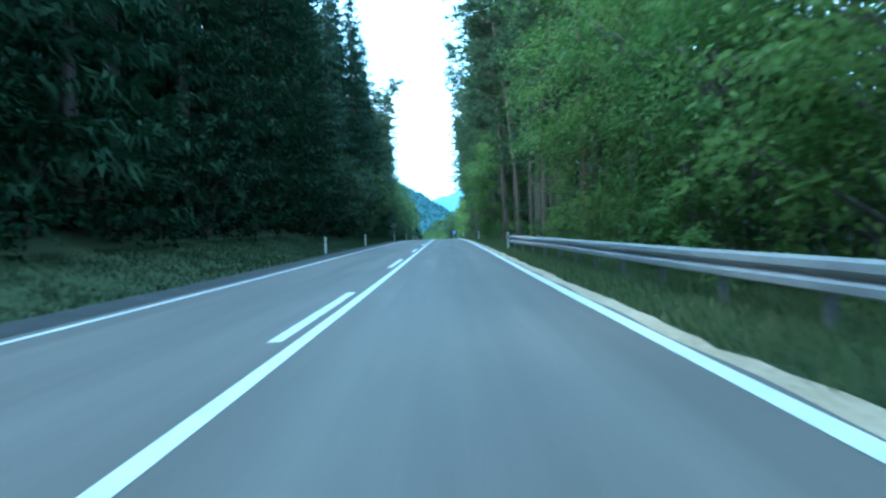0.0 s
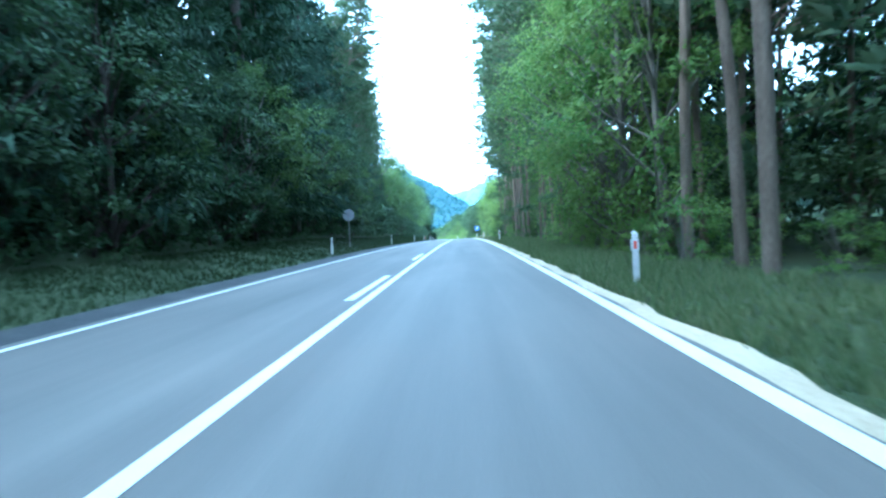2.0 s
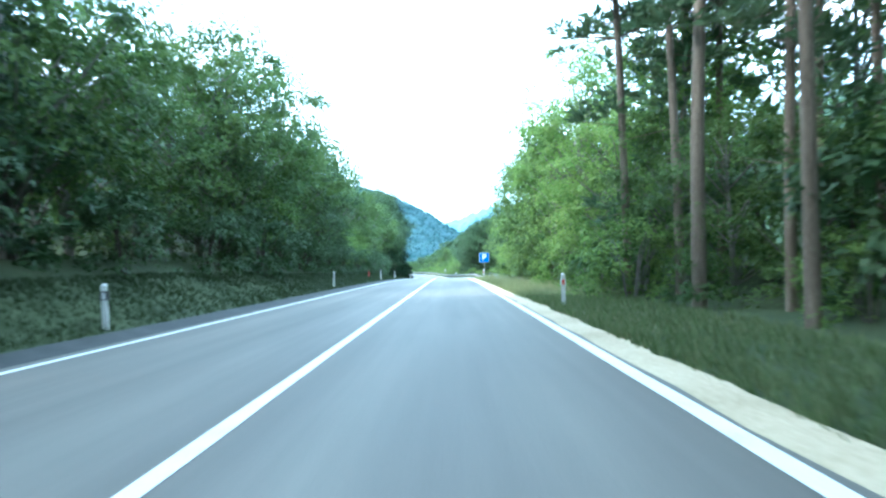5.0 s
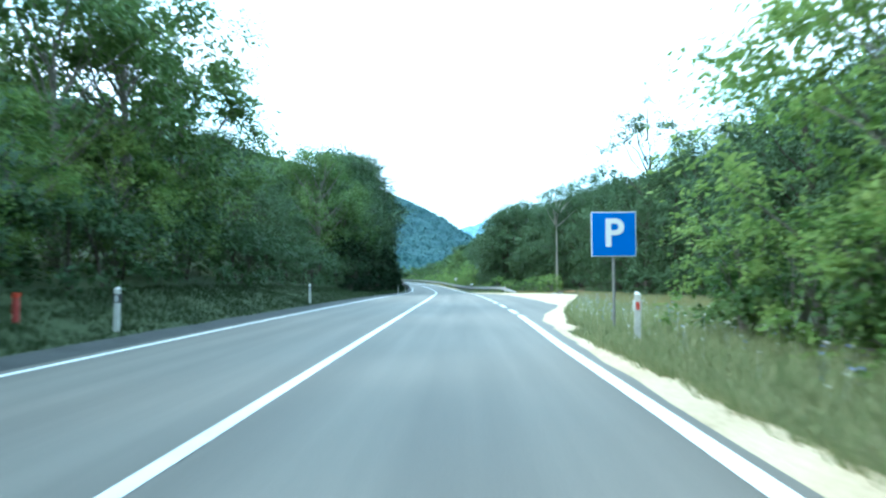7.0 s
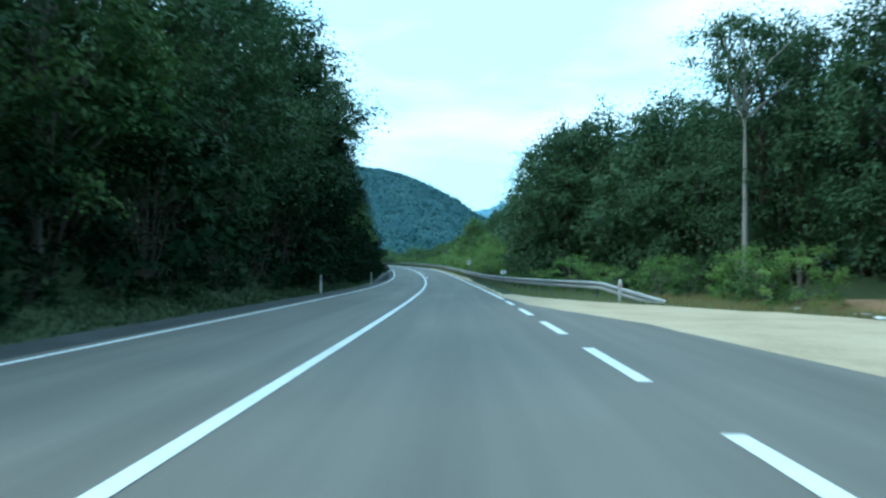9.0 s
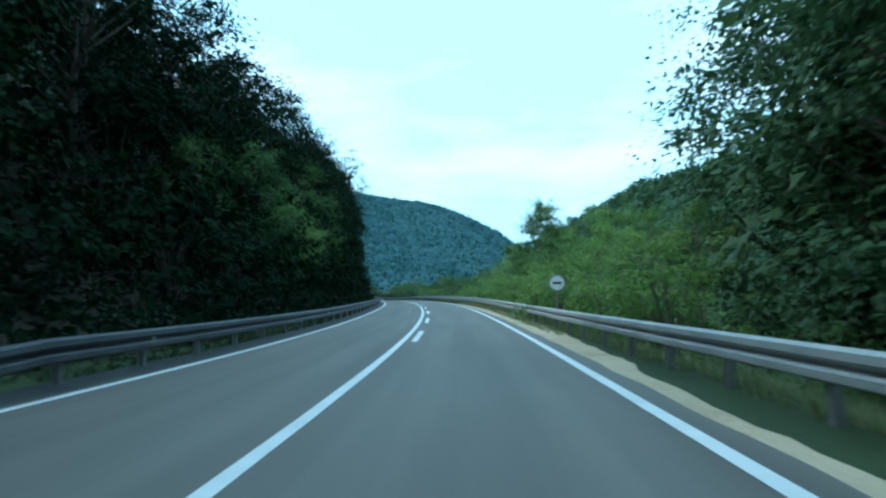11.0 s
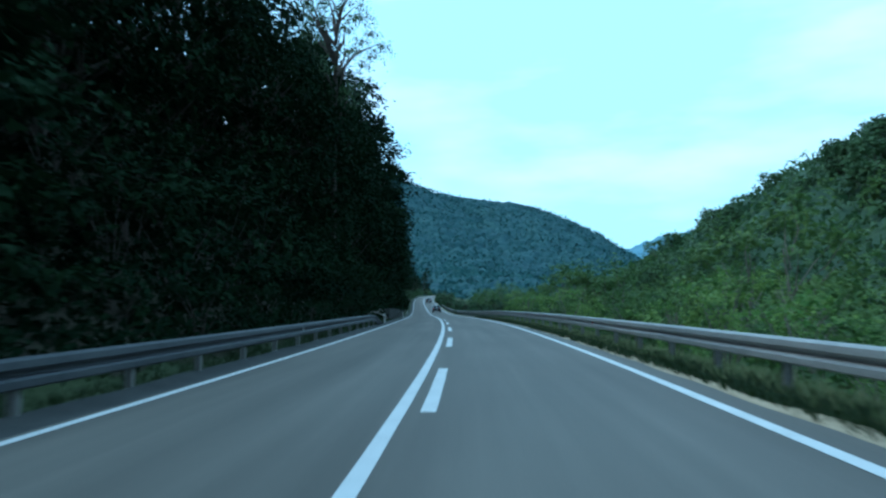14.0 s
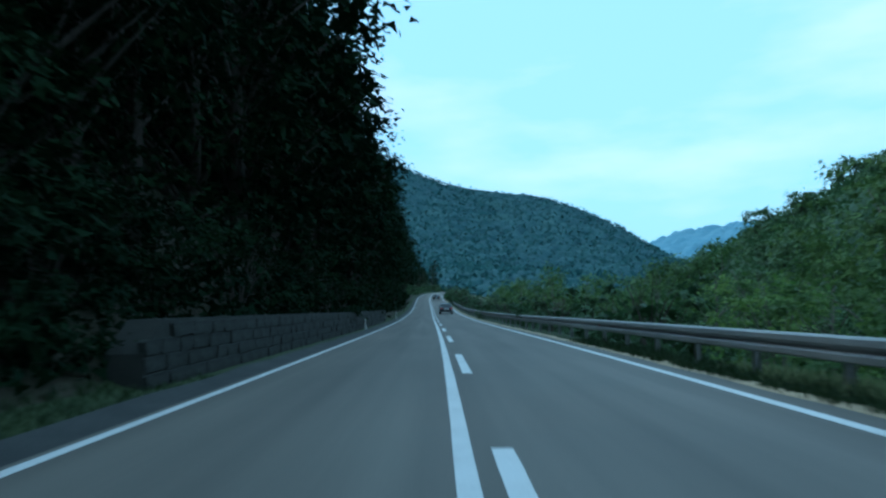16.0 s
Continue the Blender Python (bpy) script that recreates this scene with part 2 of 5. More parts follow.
reflector_red = surface("red_reflector", [(0.3, (0.5, 0.05, 0.03)), (0.7, (0.62, 0.09, 0.05))], 20, 90, 0.3, bump=0.1)
reflector_white = surface("pale_reflector", [(0.3, (0.6, 0.6, 0.6)), (0.7, (0.75, 0.75, 0.75))], 20, 90, 0.3, bump=0.1)
sign_white = surface("sign_white", [(0.3, (0.78, 0.78, 0.78)), (0.7, (0.85, 0.85, 0.85))], 3, 40, 0.45, bump=0.02)
sign_blue = surface("sign_blue", [(0.3, (0.005, 0.13, 0.55)), (0.7, (0.008, 0.17, 0.64))], 3, 40, 0.45, bump=0.02)
sign_grey = surface("sign_back", [(0.3, (0.2, 0.21, 0.22)), (0.7, (0.29, 0.3, 0.31))], 3, 40, 0.55, 0.2, bump=0.03)
car_black = surface("black_car_paint", [(0.3, (0.012, 0.012, 0.014)), (0.7, (0.025, 0.025, 0.028))], 3, 30, 0.2, 0.0, bump=0, spec=0.6)
car_dark = surface("grey_car_paint", [(0.3, (0.03, 0.032, 0.035)), (0.7, (0.05, 0.052, 0.055))], 3, 30, 0.25, 0.2, bump=0, spec=0.6)
car_glass = surface("car_glass", [(0.3, (0.02, 0.025, 0.028)), (0.7, (0.03, 0.035, 0.038))], 3, 30, 0.06, 0.0, bump=0, spec=0.8)
tail_red = surface("tail_light_red", [(0.3, (0.35, 0.01, 0.01)), (0.7, (0.5, 0.02, 0.015))], 8, 60, 0.2, bump=0.02, spec=0.6)
rubber = surface("tyre_rubber", [(0.3, (0.015, 0.015, 0.015)), (0.7, (0.03, 0.03, 0.03))], 8, 60, 0.85, bump=0.2)
# Distance haze is painted into these hill colours, palest on the far hill.
hazed_hill_mat = surface("hazed_hill_canopy", [(0.3, (0.022, 0.054, 0.066)), (0.5, (0.034, 0.078, 0.088)), (0.72, (0.055, 0.108, 0.098))], 0.02, 0.45, 0.9, bump=0.6, bump_size=1.0)
hazed_hill_leaf = foliage("hill_leaves", (0.038, 0.085, 0.09), (0.066, 0.125, 0.105), 0.2, 0.8, 0.05)
hazed_far_mat = surface("hazed_far_canopy", [(0.3, (0.1, 0.2, 0.27)), (0.5, (0.13, 0.24, 0.31)), (0.72, (0.16, 0.27, 0.33))], 0.006, 0.05, 0.9, bump=0.3, bump_size=1.0)
shaded_litter_mat = surface("leaf_litter", [(0.3, (0.022, 0.02, 0.014)), (0.5, (0.04, 0.036, 0.022)), (0.75, (0.05, 0.058, 0.026))], 0.8, 16, 0.95, bump=0.8, bump_size=0.05)

# ---- the line of the road ----
STEP = 20.0
S_GRID = np.arange(-300, 1500, 1.0)


def road_line():
    knots = np.arange(len(BEND)) * STEP
    bend = np.interp(S_GRID, knots, np.array(BEND) * 1e-3, right=0.0) * (S_GRID >= -10)
    grade = np.interp(S_GRID, knots, np.array(GRADE) * 1e-2)
    head = np.concatenate([[0], np.cumsum((bend[:-1] + bend[1:]) / 2)])
    x = np.concatenate([[0], np.cumsum(-np.sin(head[:-1]))])
    y = np.concatenate([[0], np.cumsum(np.cos(head[:-1]))])
    z = np.concatenate([[0], np.cumsum(grade[:-1])])
    i = 300
    return x - x[i], y - y[i], z - z[i], head - head[i]


RX, RY, RZ, RH = road_line()


def at(s, off=0.0, up=0.0):
    """A place s metres along the road, off metres right of its centre line, up metres above it."""
    h = np.interp(s, S_GRID, RH)
    return (float(np.interp(s, S_GRID, RX) + off * np.cos(h)), float(np.interp(s, S_GRID, RY) + off * np.sin(h)),
            float(np.interp(s, S_GRID, RZ) + up))


def heading(s):
    return math.degrees(float(np.interp(s, S_GRID, RH)))


def along(s, off=0.0, up=0.0, turn=0.0, size=1.0):
    """A pose on the road's side, turned with the road."""
    return pose(*at(s, off, up), 0, 0, heading(s) + turn) @ Matrix.Scale(size, 4)


def smooth(a, b, v):
    v = np.clip((v - a) / (b - a), 0, 1)
    return v * v * (3 - 2 * v)


def land(s, off):
    """Height of the land above the road, beside it."""
    wob = 0.35 * math.sin(s * 0.11 + off * 0.3) + 0.25 * math.sin(s * 0.043 + 1.3)
    if off < 0:
        a = -off
        easy = np.interp(a, [0, 4.3, 4.7, 6, 9, 14, 25, 60, 120, 400], [-0.06, -0.06, 0.03, 0.35, 1.3, 2.6, 6, 16, 30, 60])
        steep = np.interp(a, [0, 4.3, 4.7, 6, 9, 14, 25, 60, 120, 400], [-0.06, -0.06, 0.0, 0.5, 3.2, 8, 14.5, 24, 37, 55])
        k = smooth(255, 310, s) * (1 - smooth(560, 640, s))
        level = smooth(104, 116, s) * (1 - smooth(150, 170, s)) * smooth(8, 14, a)
        h = easy * (1 - k) * (1 - 0.6 * level) + steep * k
        return float(h + wob * min(1, max(0, a - 5.5) / 6))
    a = off
    woods = np.interp(a, [0, 3.7, 4.0, 5, 7, 12, 25, 60, 120, 400], [-0.06, -0.06, -0.01, 0.0, -0.05, 0.25, 0.9, 5, 12, 40])
    park = np.interp(a, [0, 3.7, 4.0, 6, 14, 18, 25, 50, 80, 120, 400], [-0.06, -0.06, -0.05, -0.05, -0.05, 0.5, 3, 14, 24, 30, 50])
    drop = np.interp(a, [0, 3.7, 4.0, 5.2, 7, 12, 25, 45, 75, 120, 400], [-0.06, -0.06, -0.01, 0.0, -0.7, -2.5, -4, -6, -5, 2, 12])
    tail = np.interp(a, [0, 3.7, 4.0, 5.2, 7, 12, 25, 45, 75, 120, 400], [-0.06, -0.06, -0.01, 0.0, -0.5, -1.2, -2, -2, -2, -1, 2])
    k1 = smooth(196, 204, s)
    k2 = smooth(262, 280, s)
    k3 = smooth(500, 610, s)
    h = woods * (1 - k1) + (park * (1 - k2) + (drop * (1 - k3) + tail * k3) * k2) * k1
    calm = min(1, max(0, a - (15 if 195 < s < 262 else 6)) / 6)
    return float(h + wob * calm)


# ---- mesh helpers ----
def part(name, bm, material, parent=None, label=""):
    mesh = bpy.data.meshes.new(name)
    bm.to_mesh(mesh)
    bm.free()
    return part_mesh(name, mesh, material, parent, label)


def part_mesh(name, mesh, material, parent=None, label=""):
    if material and not mesh.materials:
        mesh.materials.append(material)
    ob = new(name, mesh)
    if parent:
        ob.parent = parent
    if label:
        tagged(ob, label)
    return ob


def mesh_of(name, verts, faces, soft=False):
    mesh = bpy.data.meshes.new(name)
    if isinstance(verts, np.ndarray) and isinstance(faces, np.ndarray):
        sides = faces.shape[1]
        mesh.vertices.add(len(verts))
        mesh.vertices.foreach_set("co", np.ascontiguousarray(verts, dtype=np.float32).ravel())
        mesh.loops.add(faces.size)
        mesh.loops.foreach_set("vertex_index", np.ascontiguousarray(faces, dtype=np.int32).ravel())
        mesh.polygons.add(len(faces))
        mesh.polygons.foreach_set("loop_start", np.arange(0, faces.size, sides, dtype=np.int32))
        mesh.update(calc_edges=True)
    else:
        mesh.from_pydata([tuple(v) for v in verts], [], [tuple(f) for f in faces])
    if soft:
        mesh.polygons.foreach_set("use_smooth", [True] * len(mesh.polygons))
    mesh.update()
    return mesh


def box(bm, x0, x1, y0, y1, z0, z1, bevel=0.0):
    made = bmesh.ops.create_cube(bm, size=1, matrix=Matrix.LocRotScale(((x0 + x1) / 2, (y0 + y1) / 2, (z0 + z1) / 2), None, (x1 - x0, y1 - y0, z1 - z0)))
    if bevel:
        edges = {e for v in made["verts"] for e in v.link_edges}
        bmesh.ops.bevel(bm, geom=list(edges), offset=bevel, segments=2, affect="EDGES")


def rod(bm, a, b, r0, r1=None, n=8):
    a, b = Vector(a), Vector(b)
    d = b - a
    m = Matrix.Translation((a + b) / 2) @ d.to_track_quat("Z", "Y").to_matrix().to_4x4()
    bmesh.ops.create_cone(bm, cap_ends=True, segments=n, radius1=r0, radius2=r0 if r1 is None else r1, depth=d.length, matrix=m)


def empty(name, m, label, category, group=""):
    ob = new(name)
    ob.empty_display_size = 0.2
    ob.matrix_basis = m
    return tagged(ob, label, category, group)


def strip(name, s0, s1, offs, up, step=2.0, lift=None):
    """A sheet that follows the road from s0 to s1 between the offsets, which may be functions of s."""
    n = max(2, int((s1 - s0) / step) + 1)
    verts, faces, flat, m = [], [], [], len(offs)
    for i in range(n):
        s = s0 + (s1 - s0) * i / (n - 1)
        for j, o in enumerate(offs):
            o = o(s) if callable(o) else o
            flat.append((o, s))
            verts.append(at(s, o, up(s, o) if callable(up) else up))
    for i in range(n - 1):
        for j in range(m - 1):
            a = i * m + j
            faces.append((a, a + 1, a + m + 1, a + m))
    mesh = mesh_of(name, verts, faces, True)
    uv = mesh.uv_layers.new(name="road")
    place = np.array(flat)[np.array([i for f in faces for i in f])]
    uv.data.foreach_set("uv", place.ravel())
    return mesh


# ---- the ground ----
S_ROWS = [-300, -150, -80, -50, -40] + list(range(-30, 660, 3)) + [670, 700, 750, 820, 900, 1000, 1200, 1450]
OFFS = [-1500, -800, -400, -250, -150, -100, -75, -55, -40, -30, -25, -20, -17, -14, -12, -10, -9, -8, -7, -6.3, -5.7, -5.2, -4.8, -4.5,
        -4.2, 0, 3.65, 3.9, 4.3, 4.7, 5.2, 5.8, 6.5, 7.3, 8.2, 9.5, 11, 13, 15, 17, 20, 25, 30, 37, 45, 55, 65, 75, 90, 110, 150, 250, 400, 800, 1500]


def bumpy(s, o):
    h = land(s, o)
    if o < -4.6 or o > 4.4:
        if not (195 < s < 262 and 0 < o < 15):
            h += 0.07 * noise.noise(Vector((s * 0.7, o * 0.9, 3.0)))
    return h


ground = part_mesh("ground", strip("ground", -300, 1450, OFFS, bumpy, 2.5), grass_mat)
tagged(ground, "grassy earth verges and wooded slopes beside the road", "ground", kind="structure")

def RIGHT(s):
    """Offset of the right edge line."""
    return float(np.interp(s, [190, 199, 256, 285, 345, 370], [3.42, 3.58, 3.6, 3.43, 3.43, 3.57]))


def EDGE(s):
    """Offset at which the asphalt ends on the right."""
    return float(np.interp(s, [180, 197, 258, 300, 345, 370], [3.58, 3.82, 3.82, 3.86, 3.9, 4.06])) + 0.03 * math.sin(s * 1.7)


road = part_mesh("road", strip("road", -120, 900, [lambda s: -3.78 + 0.42 * float(smooth(250, 300, s)), -3.0, -1.7, 0, 1.7, 3.2, EDGE], 0.0, 1.5), asphalt_mat)
tagged(road, "grey worn asphalt two-lane country road", "road", kind="structure")


def ragged(base, amp, seed):
    return lambda s: base + amp * noise.noise(Vector((s * 0.45, seed, 0))) + amp * 0.5 * noise.noise(Vector((s * 1.9, seed, 5)))


def wide(s):
    return float(smooth(100, 125, s) * (1 - smooth(185, 195, s)) * 0.6 + smooth(285, 300, s) * (1 - smooth(340, 352, s)) * 1.2 + smooth(368, 378, s) * (1 - smooth(392, 402, s)) * 0.6)


gutter = part_mesh("gutter", strip("gutter", -60, 640, [lambda s: ragged(-4.5, 0.12, 1)(s) + 0.62 * float(smooth(250, 300, s)), lambda s: -4.25 + 0.6 * float(smooth(250, 300, s)), lambda s: -3.77 + 0.42 * float(smooth(250, 300, s))], lambda s, o: 0.06 if o < -4.3 or (s > 275 and o < -3.75) else -0.012, 1.0), gutter_mat)
tagged(gutter, "dark asphalt gutter strip along the road edge", "gutter", kind="structure")
for a, b in ((-60, 193.6), (258.5, 640)):
    shoulder = part_mesh("shoulder", strip("shoulder", a, b, [lambda s: EDGE(s) - 0.08, lambda s: EDGE(s) + 0.1 + 0.2 * wide(s), lambda s: EDGE(s) + ragged(0.2, 0.16, 2)(s) + 0.45 * wide(s)], lambda s, o: -0.012 if o < EDGE(s) else 0.02, 0.5), gravel_mat)
    tagged(shoulder, "pale sandy gravel shoulder with ragged grass edge", "shoulder", kind="structure")


turf = part_mesh("verge", strip("verge", 138, 200, [lambda s: EDGE(s) + 0.02, 4.4, 5.2, 6.2, lambda s: ragged(7.3, 0.4, 8)(s)], lambda s, o: bumpy(s, o) + (0.012 if 4.0 < o < 6.9 else -0.03), 1.2), turf_mat)
tagged(turf, "thin sunlit turf of the grassy roadside verge", "verge", kind="structure")


def lay_out(s):
    return float(np.interp(s, [192, 196, 199, 202, 211, 216, 225, 233, 240, 246, 250, 254, 257, 262], [4.3, 4.5, 4.9, 5.4, 7.1, 8.2, 10.1, 12.2, 12.5, 11.5, 9.2, 7.0, 5.6, 4.3]) + 0.2 * noise.noise(Vector((s * 0.5, 9, 0))))


def lay_in(s):
    return float(np.interp(s, [192, 196, 199, 207, 215, 236, 244, 252, 258], [3.8, 3.95, 4.3, 6.0, 6.15, 6.25, 5.7, 4.1, 3.8]) + 0.12 * noise.noise(Vector((s * 0.4, 4, 0))))


layby = part_mesh("layby", strip("layby", 190, 258, [3.5, lambda s: 3.71 + 0.4 * (lay_in(s) - 3.7), lay_in], lambda s, o: -0.006 if o < 3.705 else 0.006, 1.0), asphalt_mat)
tagged(layby, "asphalt parking layby strip beside the road", "layby", kind="structure")
apron = part_mesh("gravel_apron", strip("gravel_apron", 192.6, 261.5, [lambda s: lay_in(s) - 0.25, lambda s: lay_in(s) + 0.12, lambda s: max(lay_in(s) + 0.15, (lay_in(s) + lay_out(s)) / 2), lambda s: max(lay_in(s) + 0.2, lay_out(s))], lambda s, o: (-0.012 if o < lay_in(s) else 0.014) + (0.03 * noise.noise(Vector((s, o, 0))) if o > 7 else 0), 0.8), gravel_mat)
tagged(apron, "pale gravel parking apron beside the road", "gravel", kind="structure")


# ---- road markings ----
def LEFT(s):
    """Offset of the left edge line: the far lane is narrower in the gorge."""
    return float(-3.5 + 0.3 * smooth(250, 300, s))


def marking(s0, s1, off, width, label="worn white painted road line"):
    mid = off if callable(off) else (lambda s: off)
    ob = part_mesh("road_line", strip("road_line", s0, s1, [lambda s: mid(s) - width / 2 + 0.012 * noise.noise(Vector((s * 3, width, 1))),
                                                          lambda s: mid(s) + width / 2 + 0.012 * noise.noise(Vector((s * 3, width, 7)))],
                                             0.006, 0.6 if s1 - s0 < 20 else 1.5), paint_mat, road, label)
    return ob


marking(-60, 700, lambda s: LEFT(s), 0.13)
marking(-60, 700, 0.0, 0.15)
marking(-60, 199, RIGHT, 0.17)
marking(256, 700, RIGHT, 0.17)
for k in range(11):
    marking(200.2 + k * 5.15, 203.2 + k * 5.15, 3.6, 0.17, "short white painted dash")
for k in range(7):
    marking(-6.9 + k * 13.75, -1.3 + k * 13.75, -0.29, 0.16, "white painted dash")
for k in range(31):
    marking(298.0 + k * 11.05, 302.9 + k * 11.05, 0.31, 0.17, "white painted dash")


# ---- posts, rails and signs ----
def delineator(s, off, red=True, sink=0.0):
    ob = empty("delineator_post", along(s, off, land(s, off) - 0.02 - sink, random.uniform(-8, 8)) @ pose(0, 0, 0, random.uniform(-2, 2), random.uniform(-2, 2), 0),
               "white plastic roadside delineator post with dark band and reflector", "post", "roadside posts")
    bm = bmesh.new()
    verts = [bm.verts.new(p) for p in ((-0.06, -0.045, -0.1), (0.06, -0.045, -0.1), (0.035, 0.055, -0.1), (-0.035, 0.055, -0.1))]
    f = bm.faces.new(verts)
    up = bmesh.ops.extrude_face_region(bm, geom=[f])
    top = [v for v in up["geom"] if isinstance(v, bmesh.types.BMVert)]
    for v in top:
        v.co.z = 0.86 + (0.04 if v.co.y > 0 else 0)
        v.co.x *= 0.9
    bmesh.ops.bevel(bm, geom=bm.edges[:], offset=0.008, segments=1, affect="EDGES")
    bmesh.ops.recalc_face_normals(bm, faces=bm.faces[:])
    part("body", bm, post_white, ob)
    bm = bmesh.new()
    box(bm, -0.064, 0.064, -0.05, 0.05, 0.58, 0.76, 0.006)
    part("band", bm, post_white if red else post_dark, ob, "" if red else "black band")
    bm = bmesh.new()
    box(bm, -0.03, 0.03, -0.058, -0.048, 0.6, 0.73, 0.004)
    part("reflector", bm, reflector_red if red else reflector_white, ob, "red reflector" if red else "pale reflector")
    return ob


W_PROFILE = [(0.0, 0.165), (0.05, 0.16), (0.095, 0.135), (0.1, 0.06), (0.07, 0.035), (0.005, 0.022), (0.0, 0.0), (0.005, -0.022), (0.07, -0.035), (0.1, -0.06), (0.095, -0.135), (0.05, -0.16), (0.0, -0.165)]


def rail(s0, s1, off, side, top=0.70, flare=(0, 0), post_step=2.4, seg=4.8, metal=None, label="galvanised steel crash barrier with two-wave beam on posts"):
    """A crash barrier; side is +1 where the road lies to its left. flare: metres by which the start and end sink to the ground."""
    root = empty("crash_barrier", along(s0, off(s0) if callable(off) else off, 0), label, "crash barrier")
    inv = root.matrix_basis.inverted()

    def height(s):
        h = top
        if flare[0] and s < s0 + flare[0]:
            h = top - (top - 0.12) * (1 - (s - s0) / flare[0])
        if flare[1] and s > s1 - flare[1]:
            h = top - (top - 0.12) * (1 - (s1 - s) / flare[1])
        return h

    def outward(s):
        o = off(s) if callable(off) else off
        if flare[0] and s < s0 + flare[0]:
            o += side * 0.35 * (1 - (s - s0) / flare[0])
        return o

    s = s0
    while s < s1 - 0.1:
        e = min(s + seg, s1)
        verts, faces, n = [], [], len(W_PROFILE)
        cuts = [s + (e + 0.15 - s) * i / 3 for i in range(4)]
        for c in cuts:
            for q, (d, z) in enumerate(W_PROFILE):
                verts.append(inv @ Vector(at(c, outward(c) - side * (d + (0.004 if c == cuts[-1] else 0)), max(height(c) - 0.155 + z, 0.02))))
            for q, (d, z) in reversed(list(enumerate(W_PROFILE))):
                verts.append(inv @ Vector(at(c, outward(c) - side * (d - 0.006 + (0.004 if c == cuts[-1] else 0)), max(height(c) - 0.155 + z, 0.02))))
        m = 2 * n
        for i in range(3):
            for q in range(m):
                a, b = i * m + q, i * m + (q + 1) % m
                faces.append((a, b, b + m, a + m))
        faces.append(tuple(range(m)))
        faces.append(tuple(reversed(range(3 * m, 4 * m))))
        ob = part_mesh("beam", mesh_of("beam", verts, faces), metal or steel_mat, root)
        s = e
    s = s0 + 8.0
    while s < s1 - 8:
        bm = bmesh.new()
        box(bm, -0.012, 0.012, -0.05, 0.05, -0.035, 0.035, 0.004)
        r = part("reflector", bm, reflector_red if side > 0 else reflector_white, root, "small rail reflector")
        r.matrix_basis = inv @ along(s, outward(s) - side * 0.02, height(s) - 0.165)
        s += 16.8
    s = s0 + 0.6
    while s < s1 - 0.2:
        h = height(s) - 0.02
        if h > 0.3:
            bm = bmesh.new()
            d = outward(s) + side * 0.09
            g = land(s, d)
            box(bm, -0.05, 0.05, -0.006, 0.006, g - 0.2, h)
            box(bm, -0.05, -0.042, -0.05, 0.05, g - 0.2, h)
            box(bm, 0.042, 0.05, -0.05, 0.05, g - 0.2, h)
            box(bm, -side * 0.05 - 0.03, -side * 0.05 + 0.03, -0.04, 0.04, h - 0.2, h - 0.09)
            p = part("post", bm, steel_post, root)
            p.matrix_basis = inv @ along(s, d, 0)
        s += post_step
    return root


def sign_post(root, x, z0, z1, r=0.03):
    bm = bmesh.new()
    rod(bm, (x, 0.03, z0), (x, 0.03, z1), r, n=12)
    part("pole", bm, steel_post, root)


def letter_p(w, z, depth):
    """The letter P as flat raised shape."""
    curve = bpy.data.curves.new("letter", "FONT")
    curve.body, curve.size, curve.align_x, curve.align_y, curve.extrude = "P", w, "CENTER", "CENTER", depth
    curve.offset = 0.018
    ob = bpy.data.objects.new("letter", curve)
    scene.collection.objects.link(ob)
    bpy.context.view_layer.update()
    mesh = bpy.data.meshes.new_from_object(ob.evaluated_get(bpy.context.evaluated_depsgraph_get()))
    bpy.data.objects.remove(ob)
    mesh.transform(Matrix.Translation((0, 0, z)) @ Matrix.Rotation(radians(90), 4, "X"))
    return mesh


def parking_sign():
    root = empty("parking_sign", along(P_S, P_OFF, land(P_S, P_OFF)), "blue square parking sign with white letter P on a steel pole", "sign")
    z = P_Z - land(P_S, P_OFF)
    bm = bmesh.new()
    box(bm, -0.46, 0.46, -0.01, 0.01, z - 0.46, z + 0.46, 0.008)
    part("border", bm, sign_white, root, "white sign border")
    bm = bmesh.new()
    box(bm, -0.44, 0.44, -0.015, 0.0, z - 0.44, z + 0.44, 0.004)
    part("panel", bm, sign_blue, root, "blue sign panel")
    mesh = letter_p(0.80, z, 0.003)
    mesh.transform(Matrix.Translation((0, -0.019, 0)))
    part_mesh("letter", mesh, sign_white, root, "white letter P")
    sign_post(root, 0.0, -0.3, z + 0.4)


